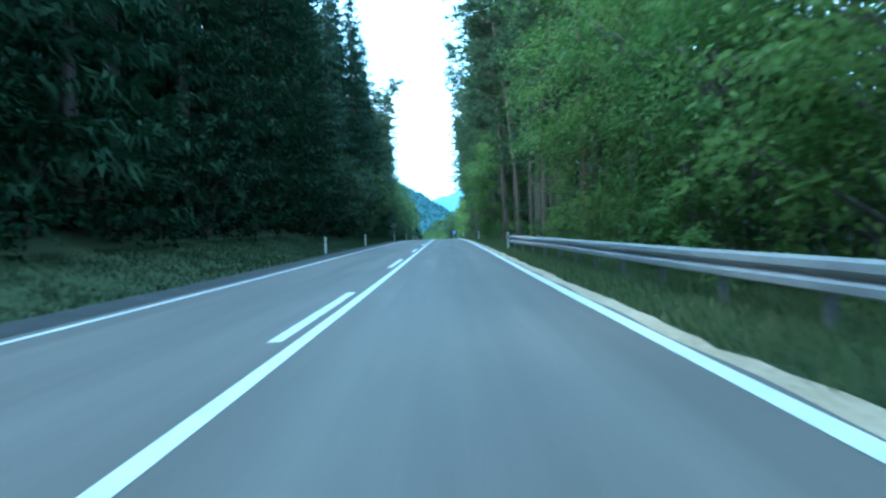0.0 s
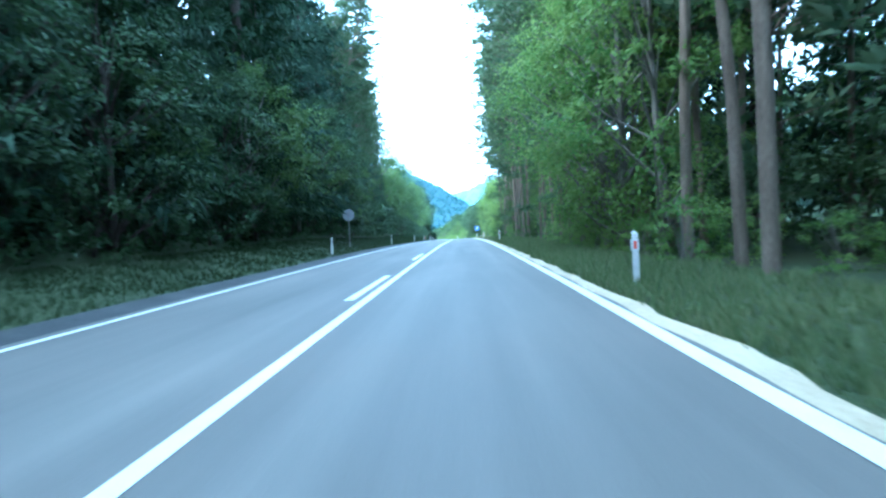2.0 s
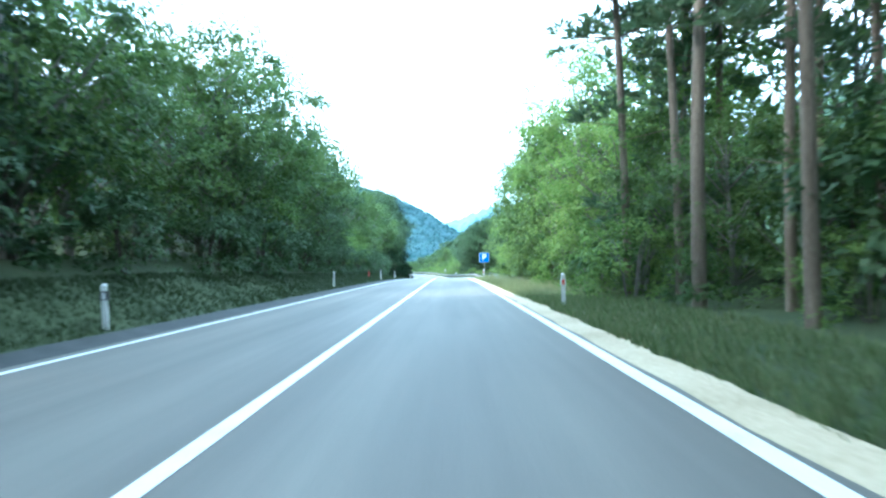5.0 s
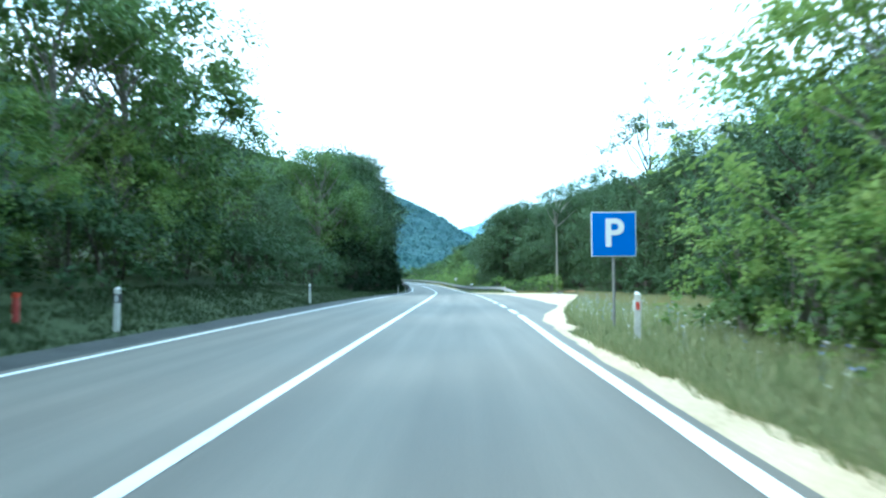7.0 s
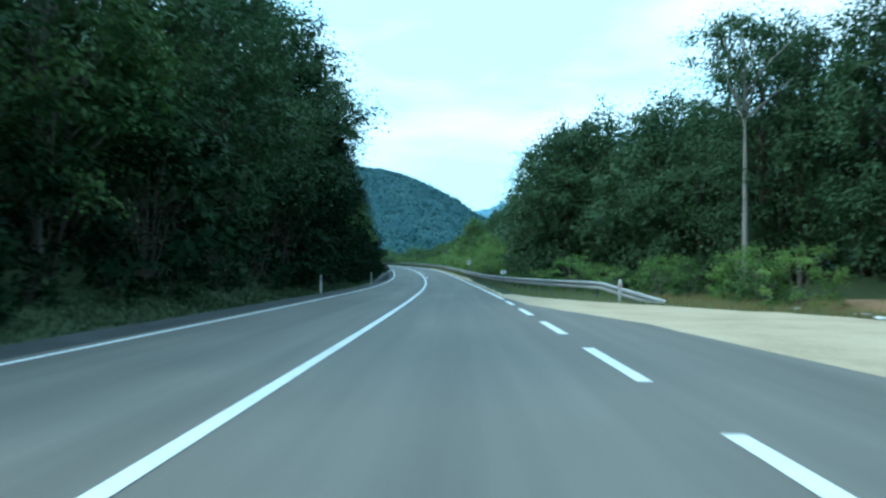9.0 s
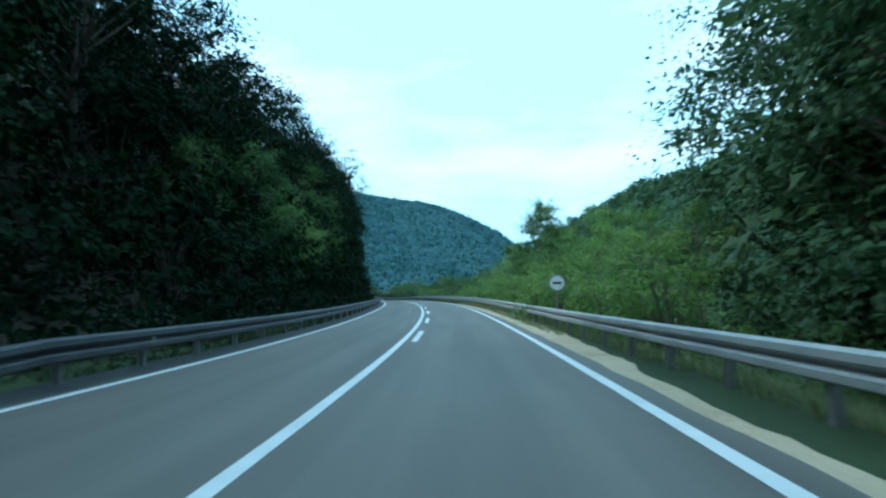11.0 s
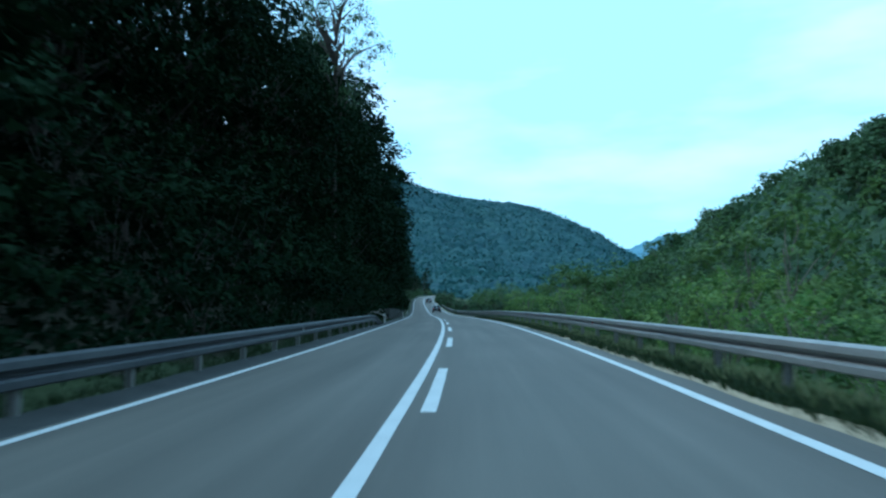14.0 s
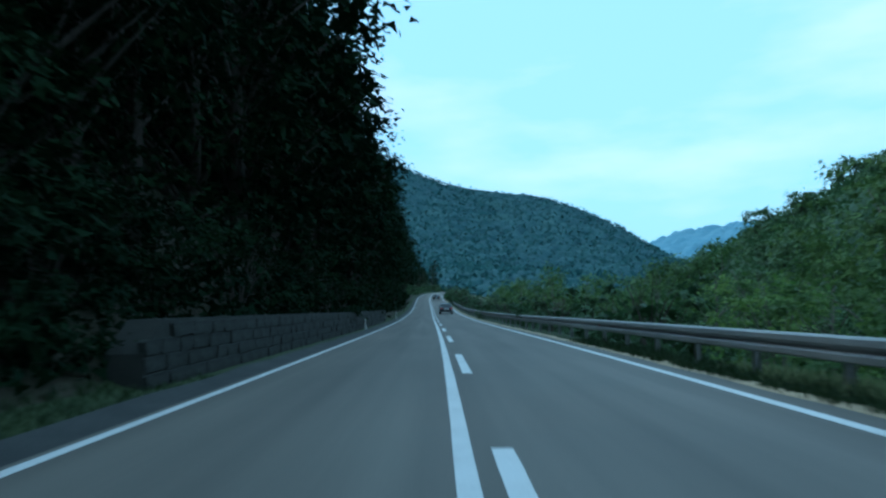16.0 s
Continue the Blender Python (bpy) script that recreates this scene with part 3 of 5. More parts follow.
def disc_sign(s, off, z, r, front, label, turn=0.0, dark=True):
    g = land(s, off)
    root = empty("round_sign", along(s, off, g, turn), label, "sign")
    z = z - g
    bm = bmesh.new()
    rod(bm, (0, -0.012, z), (0, 0.008, z), r, n=40)
    part("disc", bm, sign_grey if not front else sign_white, root)
    if front:
        bm = bmesh.new()
        for k in range(40):
            a0, a1 = math.tau * k / 40, math.tau * (k + 1) / 40
            q = [bm.verts.new((math.cos(a) * d, -0.016, z + math.sin(a) * d)) for a, d in ((a0, r * 0.99), (a1, r * 0.99), (a1, r * 0.86), (a0, r * 0.86))]
            bm.faces.new(q)
        bmesh.ops.remove_doubles(bm, verts=bm.verts[:], dist=1e-4)
        part("rim", bm, sign_grey, root, "grey sign rim")
        if dark:
            bm = bmesh.new()
            box(bm, -r * 0.55, r * 0.55, -0.018, -0.012, z - r * 0.13, z + r * 0.13, 0.002)
            part("mark", bm, post_dark, root, "dark bar")
    sign_post(root, 0.0, -0.3, z + r * 0.8)
    bm = bmesh.new()
    for dz in (-r * 0.4, r * 0.4):
        box(bm, -0.05, 0.05, 0.0, 0.07, z + dz - 0.02, z + dz + 0.02, 0.004)
    part("clamp", bm, steel_post, root)


for s, o in ((31.8, 4.35), (62.5, 4.5), (103, 4.35), (145, 4.5), (189.8, 4.7), (254.3, 7.7)):
    delineator(s, o)
for s, o in ((3, -4.95), (35.2, -4.85), (52.4, -4.8), (84, -4.9), (112, -4.9), (140, -4.8), (165, -4.9), (191.6, -4.95), (208.5, -4.85), (262, -4.7), (284, -4.4), (404, -3.95), (446, -4.0), (480, -3.95)):
    delineator(s, o, False, 0.2 if s > 400 else 0.0)
rail(-40, 30.4, lambda s: float(np.interp(s, [0, 20, 30.4], [4.95, 4.85, 4.4])), 1, flare=(0, 0))
rail(RAIL_R, 560, lambda s: float(np.interp(s, [251, 257.5, 262, 273, 285], [8.8, 7.7, 6.5, 5.2, 4.75])), 1, flare=(5.0, 0))
rail(RAIL_L, 399, -3.8, -1, top=0.64, flare=(4, 5), metal=steel_shaded, label="steel crash barrier under dark trees, shade put in its dark steel")
parking_sign()
disc_sign(93.5, -5.6, 2.3, 0.37, False, "grey back of a round road sign on a pole", 180)
disc_sign(F_S, F_OFF, F_Z, 0.3, True, "small round white road sign with dark bar on a pole")


def rail_plate(s, off, z):
    """A small white plate on its own short stake above the barrier."""
    root = empty("marker_plate", along(s, off, land(s, off)), "small white marker plate on a short stake", "sign")
    h = z - land(s, off)
    bm = bmesh.new()
    box(bm, -0.17, 0.17, -0.012, 0.0, h - 0.11, h + 0.11, 0.006)
    part("plate", bm, sign_white, root)
    bm = bmesh.new()
    box(bm, -0.1, 0.1, -0.016, -0.012, h - 0.02, h + 0.02)
    part("mark", bm, post_dark, root, "dark bar")
    bm = bmesh.new()
    rod(bm, (0, 0.02, -0.2), (0, 0.02, h), 0.02)
    part("stake", bm, steel_post, root)


def red_stake(s, off):
    root = empty("marker_stake", along(s, off, land(s, off)), "short faded red marker stake in the grass", "post")
    bm = bmesh.new()
    box(bm, -0.05, 0.05, -0.03, 0.03, -0.2, 0.55, 0.012)
    part("stake", bm, stake_red, root)
    bm = bmesh.new()
    box(bm, -0.053, 0.053, -0.033, 0.033, 0.46, 0.56, 0.01)
    part("cap", bm, reflector_red, root, "red cap")


rail_plate(272.5, 5.05, 1.0)
red_stake(190.0, -5.9)


def earth_mound(s, off):
    """Eroded reddish earth at the edge of the layby, with a log before it."""
    rg = np.random.default_rng(4)
    n, m = 28, 14
    verts, faces = [], []
    for i in range(n):
        for j in range(m):
            u, v = i / (n - 1) * 2 - 1, j / (m - 1) * 2 - 1
            h = max(0, 1 - u * u) * max(0, 1 - v * v) * 0.4 * (0.8 + 0.5 * noise.noise(Vector((u * 3, v * 3, 2)))) - 0.08
            verts.append(at(s + u * 5.5, off + v * 1.7, land(s + u * 5.5, off + v * 1.7) + h + rg.normal() * 0.02))
    for i in range(n - 1):
        for j in range(m - 1):
            a = i * m + j
            faces.append((a, a + 1, a + m + 1, a + m))
    tagged(part_mesh("earth_mound", mesh_of("earth_mound", verts, faces, True), earth_mat), "bare eroded reddish earth bank by the gravel", "earth bank")
    log = empty("fallen_log", along(s - 4, off - 1.9, 0.1, 70), "fallen weathered log beside the gravel", "log")
    wv, wf = [], []
    limb_tube(wv, wf, [(-1.6, 0, 0.02), (0, 0.08, 0.05), (1.7, -0.05, 0.0)], [0.14, 0.12, 0.09], 9)
    wf.append(tuple(range(9)))
    wf.append(tuple(range(18, 27)))
    part_mesh("trunk", mesh_of("trunk", wv, wf, True), bark_grey, log)
    wv, wf = [], []
    limb_tube(wv, wf, [(0.3, 0, 0.05), (0.6, 0.3, 0.3), (0.8, 0.45, 0.35)], [0.05, 0.035, 0.015], 6)
    part_mesh("branch_stub", mesh_of("branch_stub", wv, wf, True), bark_grey, log)


def fallen_branch(s, off):
    """A broken bare branch that lies over the end of the barrier."""
    root = empty("fallen_branch", along(s, off, 0.62, 12), "broken pale bare branch lying over the barrier end", "branch")
    for name, path, radii in (("stem", [(0.1, -4.2, -0.1), (0.0, -2.0, 0.08), (-0.1, 0.2, 0.16), (0.1, 1.3, 0.05)], [0.045, 0.038, 0.03, 0.012]),
                              ("side_branch", [(-0.05, -0.6, 0.13), (0.25, 0.0, 0.3), (0.5, 0.5, 0.2)], [0.02, 0.016, 0.006]),
                              ("side_branch", [(0.0, -2.2, 0.07), (-0.4, -1.6, 0.2), (-0.7, -0.8, 0.1)], [0.022, 0.016, 0.006])):
        wv, wf = [], []
        limb_tube(wv, wf, path, radii, 7)
        part_mesh(name, mesh_of(name, wv, wf, True), bark_pale, root)


# ---- low stone wall under the trees ----
def stone_wall(s0, s1, off):
    root = empty("stone_wall", along(s0, off, 0), "low mossy stone retaining wall at the road edge, shade put in its dark colour", "wall")
    inv = root.matrix_basis.inverted()
    rng = random.Random(5)
    bm = bmesh.new()
    cuts = [s0, s0 + 0.7] + [s0 + 1.5 * k for k in range(1, int((s1 - s0) / 1.5) + 1)]
    for i in range(len(cuts) - 1):
        a, b = cuts[i], cuts[i + 1]
        ha = 0.5 if i == 0 else 1.0
        q = [at(a, off - 0.06, -0.1), at(b, off - 0.06, -0.1), at(b, off - 0.06, 1.0), at(a, off - 0.06, ha), at(a, off - 0.6, ha), at(b, off - 0.6, 1.0), at(a, off - 0.6, -0.1)]
        v = [bm.verts.new(inv @ Vector(p)) for p in q]
        bm.faces.new(v[:4])
        bm.faces.new((v[3], v[2], v[5], v[4]))
        if i == 0:
            bm.faces.new((v[0], v[3], v[4], v[6]))
    bmesh.ops.remove_doubles(bm, verts=bm.verts[:], dist=1e-3)
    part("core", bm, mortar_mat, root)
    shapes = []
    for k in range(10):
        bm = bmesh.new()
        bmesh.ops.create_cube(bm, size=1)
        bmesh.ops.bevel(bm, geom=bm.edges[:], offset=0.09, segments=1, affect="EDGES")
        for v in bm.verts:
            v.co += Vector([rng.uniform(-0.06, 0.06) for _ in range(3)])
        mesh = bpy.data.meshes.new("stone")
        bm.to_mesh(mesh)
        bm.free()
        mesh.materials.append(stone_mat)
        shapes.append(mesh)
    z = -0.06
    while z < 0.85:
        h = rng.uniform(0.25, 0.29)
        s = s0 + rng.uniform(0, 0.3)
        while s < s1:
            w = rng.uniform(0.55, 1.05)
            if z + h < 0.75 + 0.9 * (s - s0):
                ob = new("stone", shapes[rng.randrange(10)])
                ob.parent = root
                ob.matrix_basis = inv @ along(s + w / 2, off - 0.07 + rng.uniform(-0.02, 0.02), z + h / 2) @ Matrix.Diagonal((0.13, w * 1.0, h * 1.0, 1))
            s += w
        z += h
    return root


# ---- plants ----
def frond_cards(points, ways, lengths, widths, rng, droop=0.0, kite=False, faces_up=None):
    """Many small pointed leaves: each a pointed blade at a point, along a way."""
    n = len(points)
    ways = ways / (np.linalg.norm(ways, axis=1, keepdims=True) + 1e-9)
    side = np.cross(ways, rng.normal(size=(n, 3)) if faces_up is None else faces_up + rng.normal(size=(n, 3)) * 0.3)
    side /= np.linalg.norm(side, axis=1, keepdims=True) + 1e-9
    L, W = lengths[:, None], widths[:, None]
    mid = points + ways * L * 0.3
    tip = points + ways * L
    tip[:, 2] -= droop * lengths
    if kite:
        v = np.stack([points, mid + side * W / 2, tip, mid - side * W / 2], 1).reshape(-1, 3)
        return v, np.arange(n * 4).reshape(n, 4)
    v = np.stack([points - side * W * 0.45, mid + side * W * 0.6, tip], 1).reshape(-1, 3)
    f = np.arange(n * 3).reshape(n, 3)
    return v, f


def limb_tube(verts, faces, path, radii, n=6):
    base = len(verts)
    for k, (p, r) in enumerate(zip(path, radii)):
        d = (Vector(path[min(k + 1, len(path) - 1)]) - Vector(path[max(k - 1, 0)])).normalized()
        u = d.orthogonal().normalized()
        w = d.cross(u)
        for j in range(n):
            a = math.tau * j / n
            verts.append(tuple(Vector(p) + (u * math.cos(a) + w * math.sin(a)) * r))
    for k in range(len(path) - 1):
        for j in range(n):
            a, b = base + k * n + j, base + k * n + (j + 1) % n
            faces.append((a, b, b + n, a + n))


def tree_thing(name, wood, leaves, bark, leaf_mat, label, category, group, stem="trunk", tone=None):
    root = empty(name, Matrix.Translation((0, 0, -500)), label, category, group)
    if wood[0]:
        part_mesh(stem, mesh_of(stem, *wood, True), bark, root)
    crown = mesh_of("crown", *leaves)
    if tone is not None:
        crown.attributes.new("bough", "FLOAT", "FACE").data.foreach_set("value", tone)
    part_mesh("crown", crown, leaf_mat, root)
    return root


def spruce(seed, height, radius, low=0.06, fine=1.0, needles=None, label="tall dark green spruce with drooping branches at the roadside"):
    rng = np.random.default_rng(seed)
    wv, wf = [], []
    limb_tube(wv, wf, [(0, 0, -0.6), (0.05, 0, height * 0.4), (0.0, 0.08, height)], [height * 0.012, height * 0.008, 0.02], 8)
    P, D, L, W, T = [], [], [], [], []
    z = height * low
    while z < height * 0.985:
        k = z / height
        reach = radius * (1 - k) ** 0.8 * rng.uniform(0.75, 1.15) + 0.25
        for b in range(int(6 + 5 * (1 - k))):
            a = rng.uniform(0, math.tau)
            r = reach * rng.uniform(0.6, 1.15)
            m = max(3, int(r * 6.5 * fine))
            t = np.sort(rng.uniform(0.12, 1, m))
            out = np.array([math.cos(a), math.sin(a), 0])
            sag = -0.28 * r * t + 0.2 * r * t ** 2 * rng.uniform(0.4, 1.4)
            pts = out[None] * (r * t)[:, None]
            pts[:, 2] = z + sag
            way = out[None] * 0.75 + rng.normal(size=(m, 3)) * 0.55
            way[:, 2] -= 0.35
            P.append(pts + rng.normal(size=(m, 3)) * 0.06)
            D.append(way)
            L.append(rng.uniform(0.5, 0.95, m) / fine ** 0.5)
            W.append(rng.uniform(0.15, 0.3, m) / fine ** 0.6)
            T.append(np.full(m, rng.uniform(0, 1)))
        z += 0.42 + 0.5 * (1 - k)
    D = np.concatenate(D)
    v, f = frond_cards(np.concatenate(P), D, np.concatenate(L), np.concatenate(W), rng, 0.25, False, D * 0.35 + np.array([0, 0, 0.8]))
    return tree_thing("spruce_tree", (wv, wf), (v, f), bark_dark, needles or spruce_leaf, label, "tree", "roadside conifers", tone=np.concatenate(T))


def pine(seed, height, bare=0.5, spread=2.6, fine=1.0, bark=None, thick=0.8, sway=1.5, label="tall pine with long bare grey-brown trunk and high crown"):
    rng = np.random.default_rng(seed)
    wv, wf = [], []
    lean = rng.normal(size=2) * sway
    path = [(lean[0] * k * k, lean[1] * k * k, -0.6 + (height + 0.6) * k) for k in (0, 0.15, 0.35, 0.6, 0.8, 1)]
    r0 = height * 0.0063 * thick
    limb_tube(wv, wf, path, [r0 * 1.15, r0, r0 * 0.88, r0 * 0.65, r0 * 0.4, 0.03], 10)
    P, D, L, W = [], [], [], []
    z = height * (bare - 0.22)
    while z < height * 0.99:
        k = z / height
        c = np.array([lean[0] * k * k, lean[1] * k * k, z])
        thin = k < bare
        grown = np.clip((k - bare) / (1 - bare), 0, 1)
        reach = spread * (0.55 + 0.5 * math.sin(math.pi * min(1, grown * 0.9 + 0.15))) * rng.uniform(0.7, 1.2)
        for b in range(1 if thin else 4):
            a = rng.uniform(0, math.tau)
            r = reach * rng.uniform(0.35, 0.8) if thin else reach * rng.uniform(0.6, 1.1)
            out = np.array([math.cos(a), math.sin(a), rng.uniform(0.05, 0.65) if not thin else rng.uniform(-0.3, 0.35)])
            tip = c + out * r
            if fine > 0.8 or b == 0:
                limb_tube(wv, wf, [c, tip], [0.045 if not thin else 0.022, 0.01], 3)
            if thin and rng.random() < 0.45:
                continue
            for q in range(3):
                u = c + out * r * (0.55 + 0.22 * q) + rng.normal(size=3) * 0.2
                m = int(12 * fine)
                w = rng.normal(size=(m, 3))
                w[:, 2] = np.abs(w[:, 2]) * 0.6
                P.append(u + w * 0.16)
                D.append(w + out * 0.5)
                L.append(rng.uniform(0.32, 0.68, m) / fine ** 0.5)
                W.append(rng.uniform(0.14, 0.3, m) / fine ** 0.6)
        z += 0.55 if not thin else 0.7
    v, f = frond_cards(np.concatenate(P), np.concatenate(D), np.concatenate(L), np.concatenate(W), rng)
    return tree_thing("pine_tree", (wv, wf), (v, f), bark or bark_pine, pine_leaf, label, "tree", "roadside pines")


def broadleaf(seed, height, radius, low=0.22, leaf=0.3, count=62, airy=1.0, label="broad green deciduous tree with leafy uneven crown", name="broadleaf_tree", mat=None, group="roadside broadleaf trees", trunk=True, fine=1.0, stout=1.0, bark=None):
    rng = np.random.default_rng(seed)
    wv, wf = [], []
    bend = rng.normal(size=2) * 0.25
    top = np.array([bend[0], bend[1], height * 0.7])
    if trunk:
        limb_tube(wv, wf, [(0, 0, -0.6), (bend[0] * 0.3, bend[1] * 0.3, height * 0.3), tuple(top)], [height * 0.017 * stout, height * 0.012 * stout, height * 0.004], 8)
    P, D, L, W, N, T = [], [], [], [], [], []
    mid = height * (1 + low) / 2
    half = height * (1 - low) / 2
    for k in range(count):
        d = rng.normal(size=3)
        d /= np.linalg.norm(d)
        e = rng.uniform(0.45, 1.0) ** 0.6
        c = np.array([d[0] * radius * e, d[1] * radius * e, mid + d[2] * half * e])
        c[:2] *= 1.08 - 0.42 * max(0, (c[2] - mid) / half)
        if trunk and k % 3 == 0:
            b = np.array([bend[0], bend[1], 0]) * 0.5
            b[2] = max(height * low * 0.7, c[2] - radius * 0.8)
            limb_tube(wv, wf, [tuple(b), tuple((b + c) / 2 + rng.normal(size=3) * 0.15), tuple(c)], [height * 0.006, height * 0.004, 0.012], 5)
        size = radius * rng.uniform(0.22, 0.4)
        grow = 1.55 - 0.85 * e
        m = int(90 * airy * fine * (0.55 + 0.6 * e))
        twigs = rng.normal(size=(9, 3)) * np.array([1.0, 1.0, 0.42]) + d * np.array([0.75, 0.75, 0.4])
        twigs /= np.linalg.norm(twigs, axis=1, keepdims=True)
        twigs *= rng.uniform(0.7, 1.45, 9)[:, None]
        w = twigs[rng.integers(0, 9, m)]
        rad = rng.uniform(0.05, 1.0, m)[:, None] ** 0.75
        big = 1.6 - 0.8 * rad[:, 0]
        spot = c + w * rad * size + rng.normal(size=(m, 3)) * size * 0.13
        spot[:, 2] -= size * 0.22 * rad[:, 0] ** 2
        P.append(spot)
        way = w * np.array([1, 1, 0.35]) + rng.normal(size=(m, 3)) * 0.5
        way[:, 2] -= 0.25
        D.append(way)
        N.append(w * 0.35 + d * np.array([0.3, 0.3, 0.1]) + np.array([0, 0, 0.8]))
        T.append(np.full(m, rng.uniform(0, 1)))
        L.append(rng.uniform(0.7, 1.35, m) * leaf * 0.82 * grow * big / fine ** 0.5)
        W.append(rng.uniform(0.45, 0.85, m) * leaf * 0.9 * grow * big / fine ** 0.55)
    v, f = frond_cards(np.concatenate(P), np.concatenate(D), np.concatenate(L), np.concatenate(W), rng, 0.15, leaf < 0.3, np.concatenate(N))
    if not trunk:
        for k in range(9):
            a = rng.uniform(0, math.tau)
            tip = (math.cos(a) * radius * rng.uniform(0.3, 0.8), math.sin(a) * radius * rng.uniform(0.3, 0.8), height * rng.uniform(0.5, 0.9))
            limb_tube(wv, wf, [(math.cos(a) * 0.1, math.sin(a) * 0.1, -0.2), (tip[0] * 0.4, tip[1] * 0.4, tip[2] * 0.55), tip], [0.03, 0.02, 0.006], 4)
    return tree_thing(name, (wv, wf), (v, f), bark or (bark_dark if mat in (leaf_shaded, leaf_mid) else bark_grey), mat or leaf_mat, label, "tree" if trunk else "bush", group, "trunk" if trunk else "stem", np.concatenate(T))


rng = random.Random(11)
earth_mound(249, 14.2)
fallen_branch(398.5, -4.05)
SPRUCES = [spruce(k, h, r, lo, 2.3) for k, h, r, lo in ((1, 28, 4.3, 0.04), (2, 25, 4.0, 0.04), (3, 30, 4.6, 0.06))]
SPRUCES_BLUE = [spruce(k, h, r, lo, 2.0, spruce_veiled, "tall blue-green spruce with layered branches at the roadside, partly a glare veil in its colour") for k, h, r, lo in ((6, 27, 4.2, 0.05), (7, 24, 3.9, 0.06))]
SPRUCES_B = [spruce(k, h, r, 0.06, 0.4) for k, h, r in ((4, 28, 4.3), (5, 26, 4.0))]
PINES = [pine(k, h, b, sp, 2.0) for k, h, b, sp in ((11, 26, 0.4, 3.0), (12, 24, 0.33, 3.2), (13, 28, 0.45, 2.9), (14, 21, 0.3, 2.9))]
PINES_B = [pine(k, h, b, 3.0, 0.9) for k, h, b in ((16, 26, 0.34), (17, 24, 0.28))]
LONE = broadleaf(64, 12.5, 2.8, 0.75, 0.17, 30, 1.6, "lone slender pine with pale bare trunk by the layby", "pine_tree", leaf_mid, "roadside pines", stout=0.75, bark=bark_pale)
BROADS = [broadleaf(21, 12, 3.8, 0.1, 0.27, 74, 1.4), broadleaf(22, 13, 4.2, 0.05, 0.27, 78, 1.4), broadleaf(23, 10, 3.8, 0.02, 0.27, 70, 1.4), broadleaf(24, 14, 4.4, 0.12, 0.28, 80, 1.4)]
BROADS_B = [broadleaf(25, 12, 4.0, 0.05, fine=0.32), broadleaf(26, 13, 4.2, 0.02, fine=0.32)]
LIGHTS = [broadleaf(31, 9, 3.4, 0.04, 0.19, 74, 1.5, "bright green young broadleaf tree over the verge", "young_tree", leaf_bright, "young roadside trees"),
          broadleaf(32, 11, 3.2, 0.1, 0.19, 70, 1.5, "light green young tree with feathery leaves", "young_tree", leaf_bright, "young roadside trees"),
          broadleaf(33, 15, 4.2, 0.06, 0.21, 90, 1.5, "tall light green broadleaf tree among the pines", "young_tree", leaf_bright, "young roadside trees")]
SHRUBS = [broadleaf(41, 2.4, 1.5, -0.3, 0.16, 27, 0.9, "dense green roadside shrub in the verge", "shrub", leaf_mat, "roadside shrubs", False),
          broadleaf(42, 3.4, 1.9, -0.3, 0.17, 31, 0.9, "light green roadside shrub with small leaves", "shrub", leaf_bright, "roadside shrubs", False)]
SHRUBS_B = [broadleaf(45, 3.0, 1.8, -0.15, 0.24, 18, 0.9, "green shrub on the valley side", "valley_shrub", leaf_mid, "valley shrubs", False, 0.5)]
DIMS = [broadleaf(43, 3.2, 2.0, -0.2, 0.3, 20, 0.55, "shrub under the trees, shade put in its dark leaves", "shade_shrub", leaf_shaded, "shade shrubs", False),
        broadleaf(44, 4.6, 2.4, -0.2, 0.34, 24, 0.55, "shrub under the trees, shade put in its dark leaves", "shade_shrub", leaf_shaded, "shade shrubs", False)]
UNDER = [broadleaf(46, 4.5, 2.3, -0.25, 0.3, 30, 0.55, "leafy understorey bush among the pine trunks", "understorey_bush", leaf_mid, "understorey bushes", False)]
DARKS = [broadleaf(51, 20, 5.0, 0.0, 0.42, 100, 0.6, "tall green tree on the steep slope, shade put in its dark leaves", "slope_tree", leaf_shaded, "slope trees"),
         broadleaf(52, 24, 5.2, 0.02, 0.45, 110, 0.6, "tall green tree on the steep slope, shade put in its dark leaves", "slope_tree", leaf_shaded, "slope trees"),
         broadleaf(53, 16, 4.6, -0.02, 0.4, 90, 0.75, "green tree on the steep slope, shade put in its dark leaves", "slope_tree", leaf_shaded, "slope trees")]
DARKS_B = [broadleaf(54, 20, 5.0, 0.0, 0.45, 90, 1.0, "tall green tree on the steep slope, shade put in its dark leaves", "slope_tree", leaf_shaded, "slope trees", True, 0.35),
           broadleaf(55, 24, 5.2, 0.02, 0.45, 96, 1.0, "tall green tree on the steep slope, shade put in its dark leaves", "slope_tree", leaf_shaded, "slope trees", True, 0.35)]
ACACIA = [broadleaf(61, 8, 2.6, 0.3, 0.24, 34, 0.8, "slender acacia with sparse feathery crown", "acacia_tree", leaf_mat, "acacias")]
WALNUT = [broadleaf(62, 10.4, 2.9, 0.04, 0.16, 125, 3.0, "green walnut tree behind the crash barrier", "walnut_tree", leaf_mat, "walnut trees")]
TALL = [broadleaf(56, 23.5, 3.4, 0.5, 0.2, 70, 1.1, "tall open-crowned tree standing above the slope woods", "slope_tree", leaf_mid, "slope trees", stout=0.55)]
SPARSE = [broadleaf(63, 12.5, 3.2, 0.4, 0.22, 40, 1.3, "slender tree with sparse layered crown behind the gravel", "copse_tree", leaf_mid, "layby trees")]
